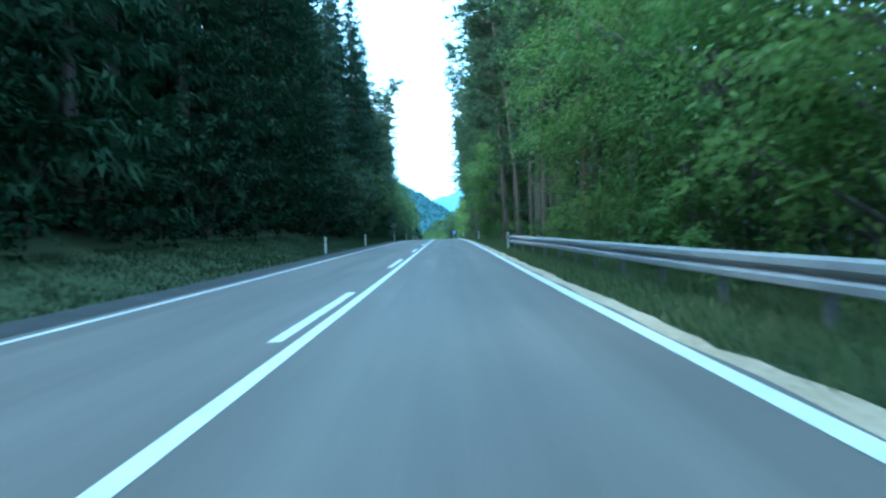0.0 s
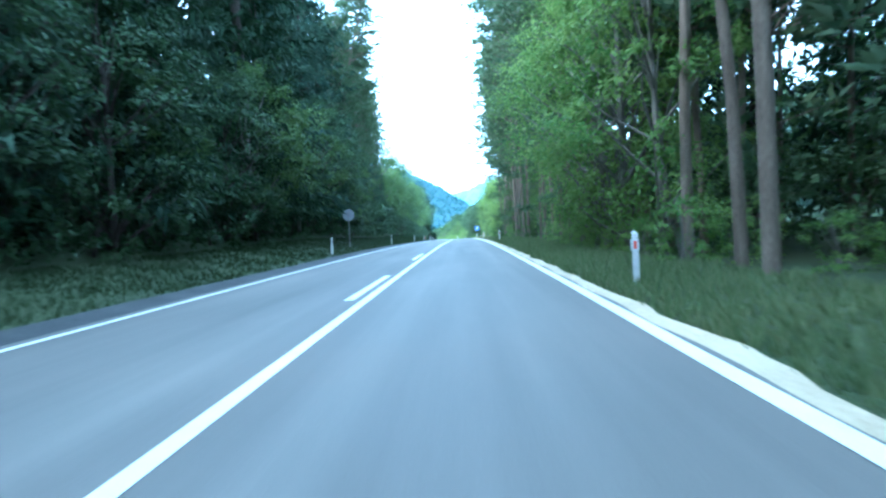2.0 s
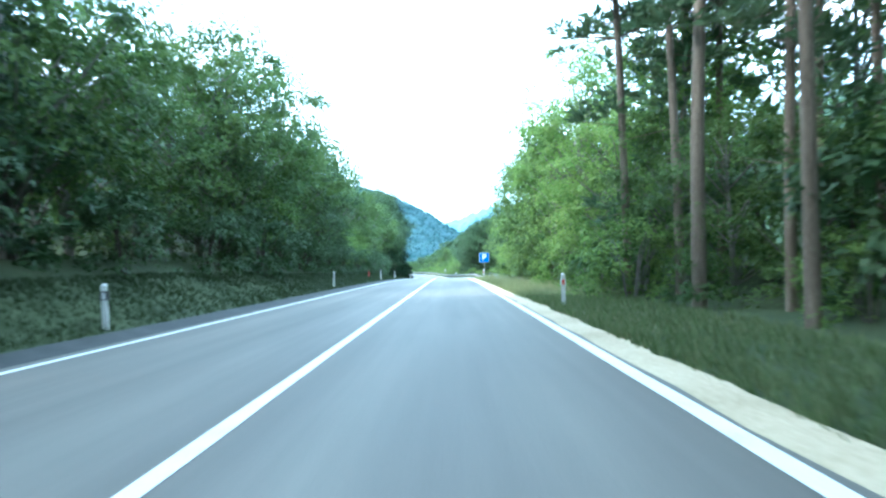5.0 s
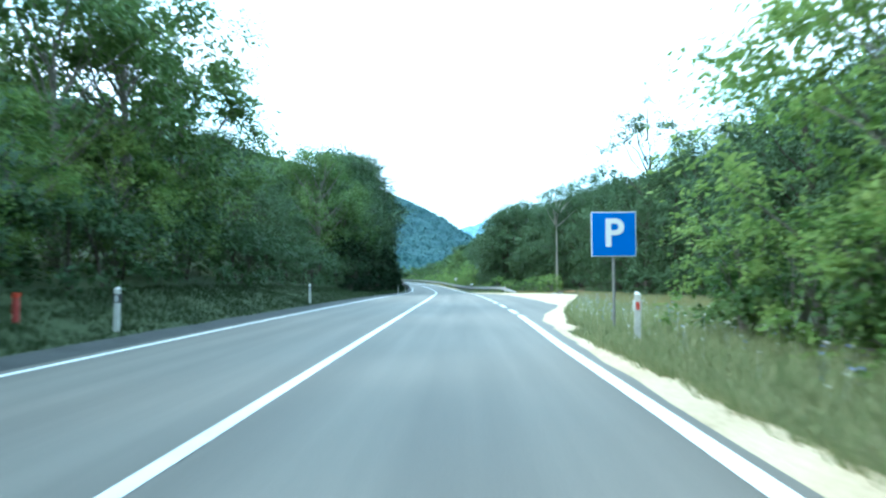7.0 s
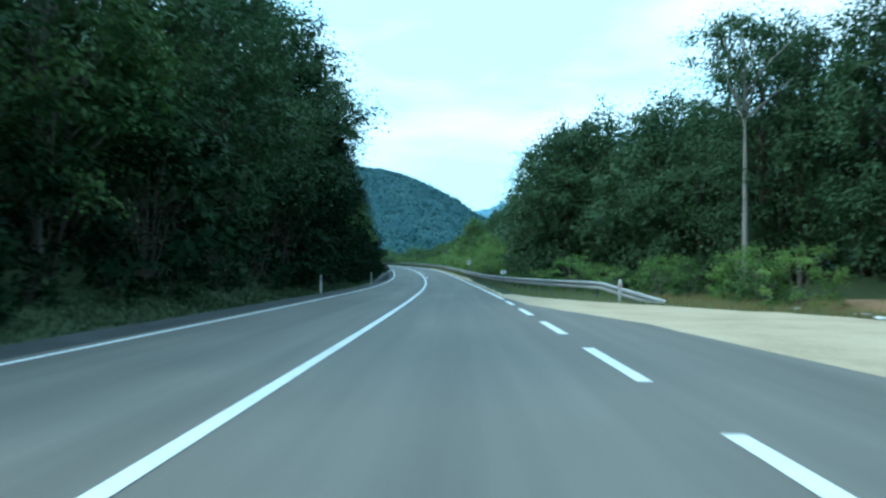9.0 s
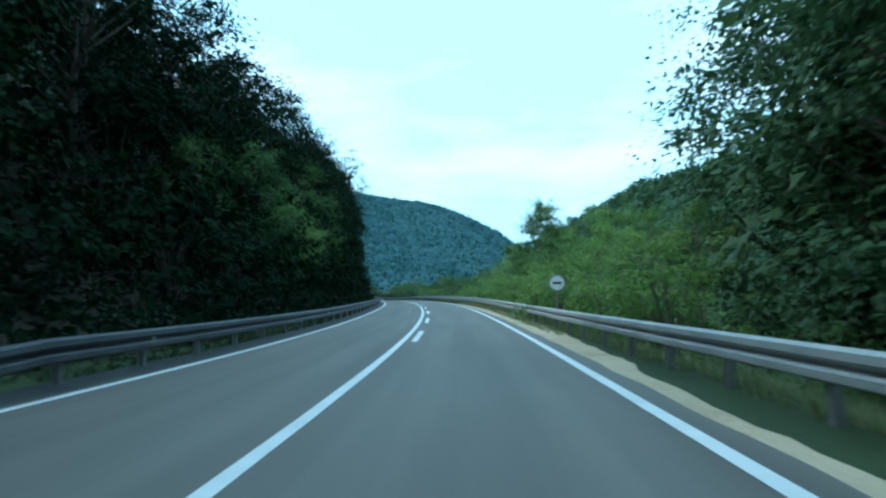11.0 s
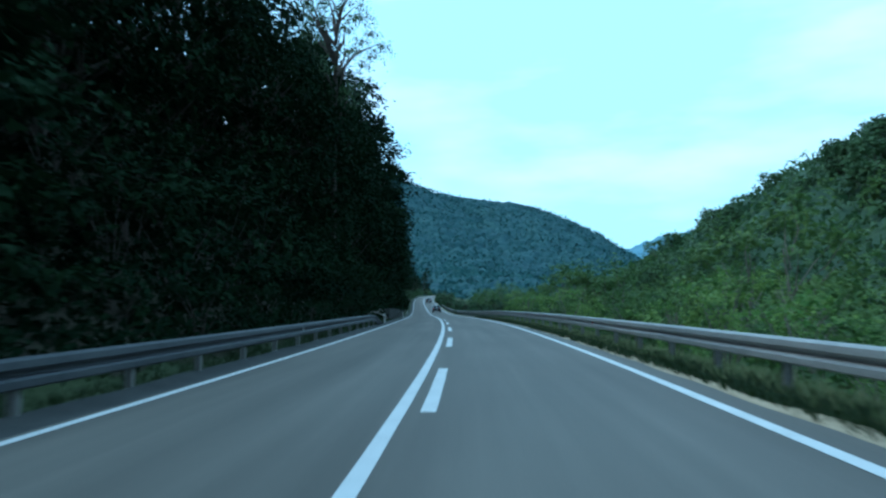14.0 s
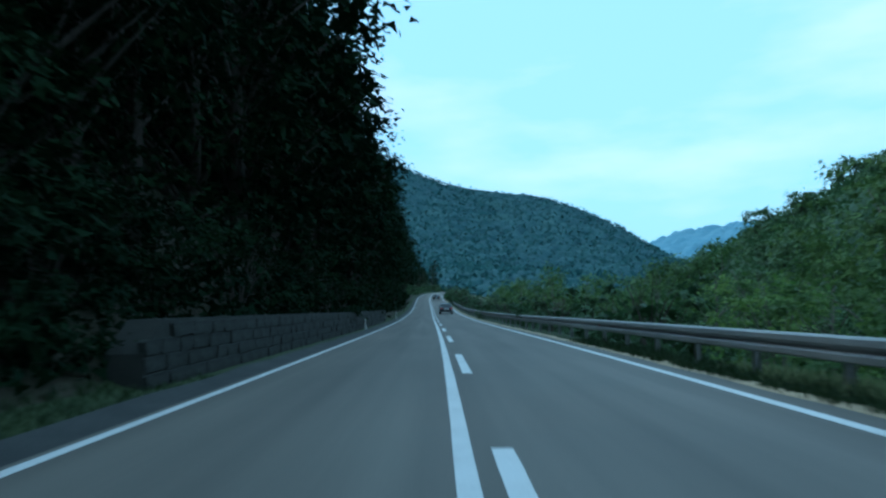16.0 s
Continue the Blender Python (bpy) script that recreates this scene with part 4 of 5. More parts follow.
HILLSIDE = [broadleaf(81, 9, 3.6, 0.0, 0.8, 40, 0.26, "green tree on the far hillside", "hillside_tree", leaf_mid, "hillside trees"),
            broadleaf(82, 8, 3.8, -0.05, 0.8, 40, 0.26, "green tree on the far hillside", "hillside_tree", leaf_mat, "hillside trees")]
COPSE = [broadleaf(71, 13, 4.2, 0.0, 0.25, 92, 1.3, "dark green tree at the edge of the layby woods", "copse_tree", leaf_mid, "layby trees"),
         broadleaf(72, 14.5, 4.0, 0.02, 0.25, 94, 1.3, "dark green tree at the edge of the layby woods", "copse_tree", leaf_mid, "layby trees")]
COPSE_B = [broadleaf(73, 13, 4.4, 0.0, 0.38, 84, 1.0, "dark green tree in the layby woods", "copse_tree", leaf_mid, "layby trees", True, 0.4)]


def plant(kinds, s, off, lo=0.85, hi=1.15, label=""):
    ob = rng.choice(list(kinds))
    k = rng.uniform(lo, hi)
    m = pose(*at(s, off, land(s, off)), 0, 0, rng.uniform(0, 360))
    made = copy_thing(ob, m)
    made.scale = (k, k, k * rng.uniform(0.94, 1.06))
    return made


def row(kinds, s0, s1, step, off0, off1, lo=0.85, hi=1.15):
    s = s0
    while s < s1:
        plant(kinds, s + rng.uniform(-0.3, 0.3) * step, rng.uniform(off0, off1), lo, hi)
        s += step


# left side: dark conifers, a broadleaf bank, the steep slope
row(SPRUCES, -14, 62, 3.9, -11.0, -9.6)
row(SPRUCES_BLUE + SPRUCES[:1], 62, 112, 3.9, -11.0, -9.6)
row(COPSE + BROADS[:1], 66, 112, 4.6, -9.4, -8.4, 0.5, 0.8)
row(SPRUCES_B, -10, 108, 5.5, -17.5, -14.0, 1.0, 1.15)
row(PINES, 112, 147, 2.3, -12.0, -9.4, 0.75, 0.95)
row(SPRUCES_BLUE, 110, 146, 2.4, -10.2, -9.0, 0.32, 0.46)
row(PINES_B, 114, 146, 4.5, -15.0, -12.5, 0.8, 0.95)
row(UNDER, 110, 147, 2.2, -10.5, -8.6, 0.8, 1.2)
row(DIMS, -4, 66, 3.0, -9.2, -8.0, 0.6, 1.0)
row(UNDER, 66, 112, 2.8, -9.0, -8.0, 0.5, 0.8)
row(BROADS, 146, 160, 4.0, -11.5, -9.5, 0.75, 1.0)
row(BROADS_B, 148, 172, 6.0, -18, -15, 0.85, 1.0)
row(BROADS_B, 217, 236, 5.0, -18, -15, 0.35, 0.5)
row(BROADS + COPSE[:1], 158, 203, 4.0, -11.4, -9.4, 0.85, 1.02)
row(BROADS[:2] + COPSE, 204, 209, 3.6, -11.0, -9.6, 0.8, 0.9)
row(LIGHTS[:1] + COPSE, 158, 208, 5, -9.0, -8.4, 0.4, 0.6)
row(COPSE[:1], 211, 233, 3.8, -11.5, -9.6, 0.44, 0.62)
row(UNDER, 146, 236, 2.3, -8.9, -7.6, 0.5, 0.8)
row(BROADS[:2] + COPSE, 236, 252, 3.6, -11.6, -9.8, 0.9, 1.08)
row(BROADS_B, 238, 262, 5.0, -15.5, -13.5, 0.8, 0.95)
row(COPSE, 252, 276, 3.4, -11.6, -9.8, 1.08, 1.25)
row(DARKS[2:], 276, 300, 4.0, -12, -9.8, 0.9, 1.08)
row(DARKS_B, 262, 300, 6.5, -18, -15, 0.42, 0.55)
row(DIMS, 234, 300, 2.8, -8.6, -6.8, 0.8, 1.15)
row(BROADS[:3] + LIGHTS[:1], 306, 338, 3.6, -9.0, -7.4, 0.42, 0.6)
row(DARKS[2:], 300, 352, 3.8, -12.0, -10.0, 0.6, 0.8)
row(DARKS[2:], 352, 378, 3.8, -12.0, -10.5, 0.7, 0.88)
row(DARKS_B, 300, 380, 5.5, -18, -15, 0.38, 0.5)
row(DIMS[:1], 300, 398, 2.4, -6.0, -5.2, 0.3, 0.48)
row(DARKS[2:], 379, 410, 3.8, -12.4, -10.6, 0.92, 1.06)
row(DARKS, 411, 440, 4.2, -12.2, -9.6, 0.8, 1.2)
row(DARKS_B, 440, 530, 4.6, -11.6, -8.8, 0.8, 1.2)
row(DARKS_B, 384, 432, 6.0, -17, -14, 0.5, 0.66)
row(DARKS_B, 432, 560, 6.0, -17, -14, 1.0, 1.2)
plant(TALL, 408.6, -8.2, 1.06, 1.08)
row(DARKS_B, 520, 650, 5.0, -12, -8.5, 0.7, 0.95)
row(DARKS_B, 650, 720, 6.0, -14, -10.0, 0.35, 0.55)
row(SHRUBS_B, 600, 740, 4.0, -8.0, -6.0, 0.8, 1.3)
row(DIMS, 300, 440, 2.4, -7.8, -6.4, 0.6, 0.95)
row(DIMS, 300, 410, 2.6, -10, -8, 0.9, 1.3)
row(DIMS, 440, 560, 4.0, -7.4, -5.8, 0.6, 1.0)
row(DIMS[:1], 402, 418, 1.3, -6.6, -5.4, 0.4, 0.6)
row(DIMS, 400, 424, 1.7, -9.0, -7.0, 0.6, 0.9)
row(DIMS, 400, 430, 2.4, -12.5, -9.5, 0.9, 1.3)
row(DIMS[:1], 230, 300, 3.0, -6.6, -5.8, 0.25, 0.4)

# right side: pines, broadleaf woods, the layby, the valley
row(PINES, 27, 72, 3.0, 7.0, 8.6)
row(PINES, 73, 86, 4.5, 9.4, 10.6)
row(PINES, 87, 152, 3.0, 7.0, 8.6)
row(PINES_B, 22, 154, 3.2, 10.2, 12.5)
row(PINES_B, 0, 154, 8.5, 14.0, 18.0)
row(BROADS_B, -2, 152, 4.6, 17.5, 20.5, 0.6, 0.85)
row(LIGHTS, -6, 31, 3.0, 7.8, 9.2, 0.8, 1.05)
row(SHRUBS[1:], -4, 32, 2.0, 6.8, 7.8, 0.6, 1.0)
row(LIGHTS[1:], 73, 85, 3.6, 7.6, 8.6, 0.85, 1.05)
row(SHRUBS[1:], 68, 88, 3.0, 6.4, 7.4, 0.4, 0.7)
row(UNDER, 2, 152, 2.8, 10.5, 14.5, 0.7, 1.2)
row(SHRUBS, 28, 150, 4.0, 6.8, 9.0, 0.35, 0.6)
row(BROADS + LIGHTS[:1], 92, 152, 4.2, 8.8, 11.5, 0.35, 0.62)
row(LIGHTS[:2], 20, 34, 3.6, 9.5, 11.5, 0.5, 0.75)
row(SPRUCES_B, 56, 94, 4.5, 16.5, 20.5, 0.7, 0.85)
row(LIGHTS + BROADS[2:3], 152, 192, 3.4, 8.2, 10.0, 0.85, 1.05)
row(BROADS_B, 150, 200, 5.0, 13.5, 17, 0.95, 1.15)
row(SHRUBS[1:], 148, 192, 2.4, 6.8, 8.0, 0.6, 1.0)
row(SHRUBS[:1], 150, 193, 2.2, 7.6, 8.8, 0.9, 1.35)
row(COPSE, 192, 247, 3.2, 17.0, 19.0, 0.68, 0.82)
row(COPSE, 248, 262, 3.2, 17.0, 19.0, 0.84, 0.96)
row(COPSE_B, 192, 300, 5.0, 23, 27, 0.75, 0.9)
row(COPSE, 262, 274, 3.2, 16.5, 19.0, 0.9, 1.02)
row(COPSE, 274, 285, 3.0, 15.5, 18.0, 1.1, 1.26)
row(COPSE, 284, 305, 3.0, 12.0, 14.2, 1.12, 1.3)
row(COPSE_B, 276, 303, 4.0, 15, 19, 1.15, 1.35)
plant(SPARSE, 230, 16.2, 1.12, 1.14)
row(UNDER, 196, 248, 2.4, 14.6, 16.0, 0.4, 0.65)
row(SHRUBS, 250, 266, 1.4, 11.4, 13.2, 0.5, 0.75)
row(SHRUBS, 257, 300, 2.6, 6.6, 10.0, 0.4, 0.75)
row(LIGHTS[:2], 302, 322, 3.6, 8.2, 10.0, 0.45, 0.58)
plant(WALNUT, 331.2, 9.2, 0.85, 0.86)
plant(ACACIA, 341.8, 9.8, 1.02, 1.04)
plant(ACACIA, 347.5, 10.2, 1.08, 1.1)
row(WALNUT + LIGHTS[:1], 320, 329, 2.6, 7.8, 9.0, 0.42, 0.52)
row(LIGHTS[:1] + BROADS[2:3], 318, 340, 2.6, 8.0, 9.4, 0.52, 0.64)
row(SHRUBS[1:], 298, 338, 1.8, 6.3, 8.0, 0.7, 1.1)
row(SHRUBS, 338, 352, 1.9, 6.2, 8.2, 0.7, 1.1)
row(SHRUBS, 350, 430, 2.6, 7.2, 11.0, 0.8, 1.2)
row(SHRUBS_B, 430, 560, 2.6, 6.4, 11.0, 0.9, 1.3)
row(BROADS_B, 350, 560, 4.5, 12, 20, 0.45, 0.62)
row(BROADS_B, 300, 600, 9.0, 24, 40, 0.5, 0.7)
row(SHRUBS_B, 560, 650, 2.6, 5.6, 10, 0.9, 1.4)
row(ACACIA, 412, 432, 9, 12, 14, 0.95, 1.1)
made = copy_thing(LONE, pose(*at(259.3, 14.5, land(259.3, 14.5)), 0, 0, 40))


# ---- wooded hills ----
def wooded_hill(name, x0, x1, y0, y1, height_at, cell, label, lean=(0, 0), keep=None, mat=None):
    """A hill whose surface is a canopy of many rounded tree tops."""
    rg = np.random.default_rng(7)
    nx, ny = int((x1 - x0) / cell), int((y1 - y0) / cell)
    xs, ys = np.linspace(x0, x1, nx), np.linspace(y0, y1, ny)
    X, Y = np.meshgrid(xs, ys, indexing="ij")
    H = height_at(X, Y)
    pitch = cell * 3.2
    gx, gy = np.floor(X / pitch).astype(int), np.floor(Y / pitch).astype(int)
    best = np.zeros_like(X)

    def rnd(i, j, k):
        v = np.sin(i * 127.1 + j * 311.7 + k * 74.7) * 43758.5453
        return v - np.floor(v)

    for di in (-1, 0, 1):
        for dj in (-1, 0, 1):
            cx = (gx + di + rnd(gx + di, gy + dj, 1)) * pitch
            cy = (gy + dj + rnd(gx + di, gy + dj, 2)) * pitch
            r = pitch * (0.55 + 0.5 * rnd(gx + di, gy + dj, 3))
            d = np.hypot(X - cx, Y - cy) / r
            best = np.maximum(best, np.sqrt(np.clip(1 - d * d, 0, 1)) * r * 0.9)
    Z = H + best + rg.normal(size=X.shape) * cell * 0.24
    verts = np.stack([X + lean[0] * best + rg.normal(size=X.shape) * cell * 0.18, Y + lean[1] * best + rg.normal(size=X.shape) * cell * 0.18, Z], -1).reshape(-1, 3)
    i = np.arange(nx - 1)[:, None] * ny + np.arange(ny - 1)[None]
    faces = np.stack([i, i + ny, i + ny + 1, i + 1], -1).reshape(-1, 4)
    if keep:
        faces = faces[keep(X, Y).ravel()[faces].all(axis=1)]
        used = np.unique(faces)
        verts, faces = verts[used], np.searchsorted(used, faces)
    ob = part_mesh(name, mesh_of(name, verts, faces), mat or canopy_mat)
    return tagged(ob, label, "woods", kind="stuff")


def mid_hill(X, Y):
    far = 1.6
    cx, cy, cz = at(319, 1.8, 1.1)
    x, y = cx + (X - cx) / far, cy + (Y - cy) / far
    ridge = np.interp(x, [-600, -400, -200, -83, -30, 0, 30, 60, 90], [158, 142, 105, 70, 48, 30, 13, 2, -10])
    d = (y - (930 + 0.12 * (x + 80))) / 210
    foot = np.clip((Y - 640) / 120, 0, 1)
    h = ridge * np.exp(-d * d * 1.6) - 6 + 5 * np.sin(X * 0.021 + Y * 0.013) * np.clip(ridge / 60, 0, 1)
    return (cz + (h - cz) * far) * foot - 14 * (1 - foot)


def far_hill(X, Y):
    ridge = np.interp(X, [-600, -200, 0, 100, 250, 400, 700, 1300], [60, 90, 130, 168, 185, 192, 170, 120])
    d = (Y - 2450) / 420
    foot = np.clip((Y - 1700) / 250, 0, 1)
    return (ridge * np.exp(-d * d) + 20) * foot - 40


def side_hill(X, Y):
    """The hill right of the road beyond the valley bushes."""
    dx, dy = X + 34.6, Y - 426
    u, w = -0.287 * dx + 0.958 * dy + 430, 0.958 * dx + 0.287 * dy
    top = np.interp(u, [200, 300, 400, 450, 490, 535, 580, 630, 680, 760], [22, 27, 27.5, 25, 23.5, 12.5, -1.5, -8, -11, -12])
    k = np.clip((w - 24) / 50, 0, 1)
    k = k * k * (3 - 2 * k)
    base = float(np.interp(430, S_GRID, RZ))
    return base - 9 + (top + 7) * k + 1.5 * np.sin(u * 0.06) * k


wooded_hill("hill_woods", -900, 200, 640, 1330, mid_hill, 2.9, "wooded hill closing the valley ahead, blue haze put in its colour", (0, -0.15), mat=hazed_hill_mat)
wooded_hill("far_hill_woods", -700, 1300, 1700, 2500, far_hill, 9.0, "distant wooded hill with pale blue haze put in its colour", mat=hazed_far_mat)
wooded_hill("side_hill_woods", -70, 165, 280, 720, side_hill, 1.5, "wooded hillside across the small valley", (-0.15, -0.05), lambda X, Y: 0.958 * (X + 34.6) + 0.287 * (Y - 426) > 26)
def hill_crowns():
    """Leafy clumps over the crowns of the hill ahead."""
    rg = np.random.default_rng(33)
    n = 60000
    x, y = rg.uniform(-620, 140, n), rg.uniform(650, 1250, n)
    z = mid_hill(x, y) + rg.uniform(2.0, 11.0, n)
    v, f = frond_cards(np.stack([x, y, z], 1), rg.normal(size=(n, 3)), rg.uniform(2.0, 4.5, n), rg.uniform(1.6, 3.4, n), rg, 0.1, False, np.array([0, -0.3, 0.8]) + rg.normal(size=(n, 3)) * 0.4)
    return tagged(part_mesh("hill_crowns", mesh_of("hill_crowns", v, f), hazed_hill_leaf), "tree tops on the hill ahead, blue haze put in their colour", "woods", kind="stuff")


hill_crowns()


def woods_sheet(name, s0, s1, o0, o1, lift, label):
    """The roof of the woods further from the road: many rounded crowns over the slope."""
    rg = np.random.default_rng(9)
    ns, no = int((s1 - s0) / 2.4), int(abs(o1 - o0) / 2.4)
    tops = [(rg.uniform(s0, s1), rg.uniform(min(o0, o1), max(o0, o1)), rg.uniform(2.6, 4.4)) for _ in range(int((s1 - s0) * abs(o1 - o0) / 16))]
    ts = np.array(tops)
    verts, faces = [], []
    for i in range(ns):
        s = s0 + (s1 - s0) * i / (ns - 1)
        near = ts[np.abs(ts[:, 0] - s) < 5]
        for j in range(no):
            o = o0 + (o1 - o0) * j / (no - 1)
            d2 = (near[:, 0] - s) ** 2 + (near[:, 1] - o) ** 2
            b = np.sqrt(np.clip(near[:, 2] ** 2 - d2, 0, None)).max() if len(near) else 0
            edge = min(i, ns - 1 - i, j, no - 1 - j)
            verts.append(at(s + rg.normal() * 0.3, o + rg.normal() * 0.3, land(s, o) + (lift + b * 1.1 + rg.normal() * 0.3 if edge > 0 else -0.5)))
    for i in range(ns - 1):
        for j in range(no - 1):
            a = i * no + j
            faces.append((a, a + 1, a + no + 1, a + no))
    return tagged(part_mesh(name, mesh_of(name, verts, faces), canopy_mat), label, "woods", kind="stuff")


woods_sheet("conifer_woods", -30, 108, -22, -120, 14, "dark conifer woods behind the roadside trees")
woods_sheet("bank_woods", 150, 300, -22, -120, 4, "broadleaf woods on the bank behind the road")
woods_sheet("slope_woods", 300, 640, -22, -120, 5, "dark woods on the steep slope above the road")
woods_sheet("pine_woods", -30, 195, 28, 130, 4, "pine woods behind the roadside trunks")
woods_sheet("layby_woods", 195, 300, 29, 130, 4, "broadleaf woods on the rise behind the layby")


def hill_leaves():
    """Leafy clumps over the crowns of the near hillside."""
    rg = np.random.default_rng(31)
    n = 60000
    u, w = rg.uniform(330, 640, n), rg.uniform(27, 84, n)
    x, y = -34.6 - 0.287 * (u - 430) + 0.958 * w, 426 + 0.958 * (u - 430) + 0.287 * w
    z = side_hill(x, y) + rg.uniform(1.0, 6.0, n)
    v, f = frond_cards(np.stack([x, y, z], 1), rg.normal(size=(n, 3)), rg.uniform(0.6, 1.5, n), rg.uniform(0.4, 0.9, n), rg, 0.1)
    return tagged(part_mesh("hillside_leaves", mesh_of("hillside_leaves", v, f), leaf_mid), "leafy tree tops on the near hillside", "woods", kind="stuff")


hill_leaves()
for k in range(290):
    u, w = rng.uniform(330, 620), rng.uniform(30, 80)
    x = -34.6 - 0.287 * (u - 430) + 0.958 * w
    y = 426 + 0.958 * (u - 430) + 0.287 * w
    z = float(side_hill(np.array(x), np.array(y)))
    made = copy_thing(rng.choice(HILLSIDE), pose(x, y, z - 0.5, 0, 0, rng.uniform(0, 360)))
    made.scale = [rng.uniform(0.7, 1.1)] * 3
# Dark sheet laid over the grassy bank; the slope's shade is in its colour.
slope = part_mesh("leaf_litter", strip("leaf_litter", 285, 650, [lambda s: ragged(-4.6, 0.25, 12)(s), -5.5, -6.6, -8, -10, -13, -17, -23], lambda s, o: bumpy(s, o) + (0.06 if o < -5.3 else -0.04), 1.5), shaded_litter_mat)
tagged(slope, "leaf litter and soil sheet on the slope, shade put in its dark colour", "ground", kind="structure")


def undergrowth(name, s0, s1, o0, o1, count, size, mat, label):
    rg = np.random.default_rng(21)
    S, O = rg.uniform(s0, s1, count), rg.uniform(o0, o1, count)
    P = np.array([at(a, b, land(a, b) + rg.uniform(0.0, 0.45)) for a, b in zip(S, O)])
    D = rg.normal(size=(count, 3)) + np.array([0.5, -0.2, 0.2])
    v, f = frond_cards(P, D, rg.uniform(0.6, 1.4, count) * size, rg.uniform(0.4, 0.9, count) * size, rg, 0.2)
    return tagged(part_mesh(name, mesh_of(name, v, f), mat), label, "undergrowth", kind="stuff")


undergrowth("ivy_undergrowth", 276, 425, -10.5, -4.9, 50000, 0.24, leaf_shaded, "ivy and low undergrowth on the slope, shade put in its dark leaves")
undergrowth("far_undergrowth", 425, 600, -10.5, -5.6, 22000, 0.34, leaf_shaded, "undergrowth above the stone wall, shade put in its dark leaves")
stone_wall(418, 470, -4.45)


# ---- cars ahead ----
def car(s, off, paint, label):
    root = empty("car", along(s, off, 0), label, "car", "cars ahead on the road")
    prof = [(-2.15, 0.45, 0.82), (-2.2, 0.62, 0.84), (-2.12, 0.88, 0.82), (-1.7, 0.97, 0.82), (-1.05, 1.36, 0.62), (-0.2, 1.43, 0.6), (0.5, 1.38, 0.6), (1.05, 0.98, 0.78), (1.9, 0.82, 0.8), (2.15, 0.62, 0.76), (2.15, 0.35, 0.76)]
    bm = bmesh.new()
    left = [bm.verts.new((-w, y, z)) for y, z, w in prof]
    right = [bm.verts.new((w, y, z)) for y, z, w in prof]
    lowl = [bm.verts.new((-0.84 if abs(y) < 2 else -0.8, y * 0.98, 0.3)) for y, z, w in prof]
    lowr = [bm.verts.new((0.84 if abs(y) < 2 else 0.8, y * 0.98, 0.3)) for y, z, w in prof]
    beltl = [bm.verts.new((-0.86 if abs(y) < 2 else -w, y, min(z, 0.9))) for y, z, w in prof]
    beltr = [bm.verts.new((0.86 if abs(y) < 2 else w, y, min(z, 0.9))) for y, z, w in prof]
    for i in range(len(prof) - 1):
        bm.faces.new((left[i], right[i], right[i + 1], left[i + 1]))
        for a, b, fl in ((left, beltl, 1), (beltl, lowl, 1), (right, beltr, 0), (beltr, lowr, 0)):
            q = (a[i], a[i + 1], b[i + 1], b[i])
            if len({v.co.to_tuple(4) for v in q}) == 4:
                bm.faces.new(q if fl else tuple(reversed(q)))
        bm.faces.new((lowl[i], lowl[i + 1], lowr[i + 1], lowr[i]))
    bmesh.ops.remove_doubles(bm, verts=bm.verts[:], dist=0.002)
    bmesh.ops.recalc_face_normals(bm, faces=bm.faces[:])
    bmesh.ops.bevel(bm, geom=[e for e in bm.edges], offset=0.02, segments=1, affect="EDGES")
    part("body", bm, paint, root)
    for name, y0, z0, y1, z1, w0, w1 in (("rear_window", -1.62, 1.0, -1.12, 1.31, 0.68, 0.54), ("windscreen", 0.97, 1.02, 0.56, 1.33, 0.68, 0.54)):
        bm = bmesh.new()
        d = -0.035 if y0 < 0 else 0.035
        q = [(-w0, y0 + d, z0), (w0, y0 + d, z0), (w1, y1 + d, z1), (-w1, y1 + d, z1)]
        v = [bm.verts.new((x, y, z + 0.02)) for x, y, z in q]
        f = bm.faces.new(v if y0 < 0 else v[::-1])
        bmesh.ops.solidify(bm, geom=[f], thickness=0.01)
        part(name, bm, car_glass, root)
    for sx in (-1, 1):
        bm = bmesh.new()
        v = [bm.verts.new(p) for p in ((sx * 0.79, -1.35, 0.97), (sx * 0.655, -0.95, 1.31), (sx * 0.63, 0.4, 1.31), (sx * 0.78, 0.8, 0.98))]
        f = bm.faces.new(v if sx < 0 else v[::-1])
        bmesh.ops.solidify(bm, geom=[f], thickness=-0.02)
        part("side_window", bm, car_glass, root)
        bm = bmesh.new()
        box(bm, sx * 0.68 - 0.14, sx * 0.68 + 0.14, -2.225, -2.14, 0.72, 0.86, 0.01)
        part("tail_light", bm, tail_red, root, "red tail light")
        bm = bmesh.new()
        box(bm, sx * 0.93 - 0.08, sx * 0.93 + 0.08, 0.62, 0.72, 0.95, 1.07, 0.02)
        part("mirror", bm, paint, root)
        for y in (-1.35, 1.35):
            bm = bmesh.new()
            rod(bm, (sx * 0.66, y, 0.31), (sx * 0.86, y, 0.31), 0.31, n=24)
            w = part("wheel", bm, rubber, root, "black tyre")
            bm = bmesh.new()
            rod(bm, (sx * 0.85, y, 0.31), (sx * 0.872, y, 0.31), 0.2, n=20)
            part("rim", bm, steel_mat, w, "alloy rim")
    bm = bmesh.new()
    box(bm, -0.8, 0.8, -2.25, -2.12, 0.36, 0.58, 0.03)
    part("bumper", bm, paint, root)
    bm = bmesh.new()
    box(bm, -0.26, 0.26, -2.265, -2.19, 0.62, 0.73, 0.005)
    part("plate", bm, sign_white, root, "pale blank number plate")
    return root


car(499, 1.8, car_black, "black hatchback seen from behind on the road")
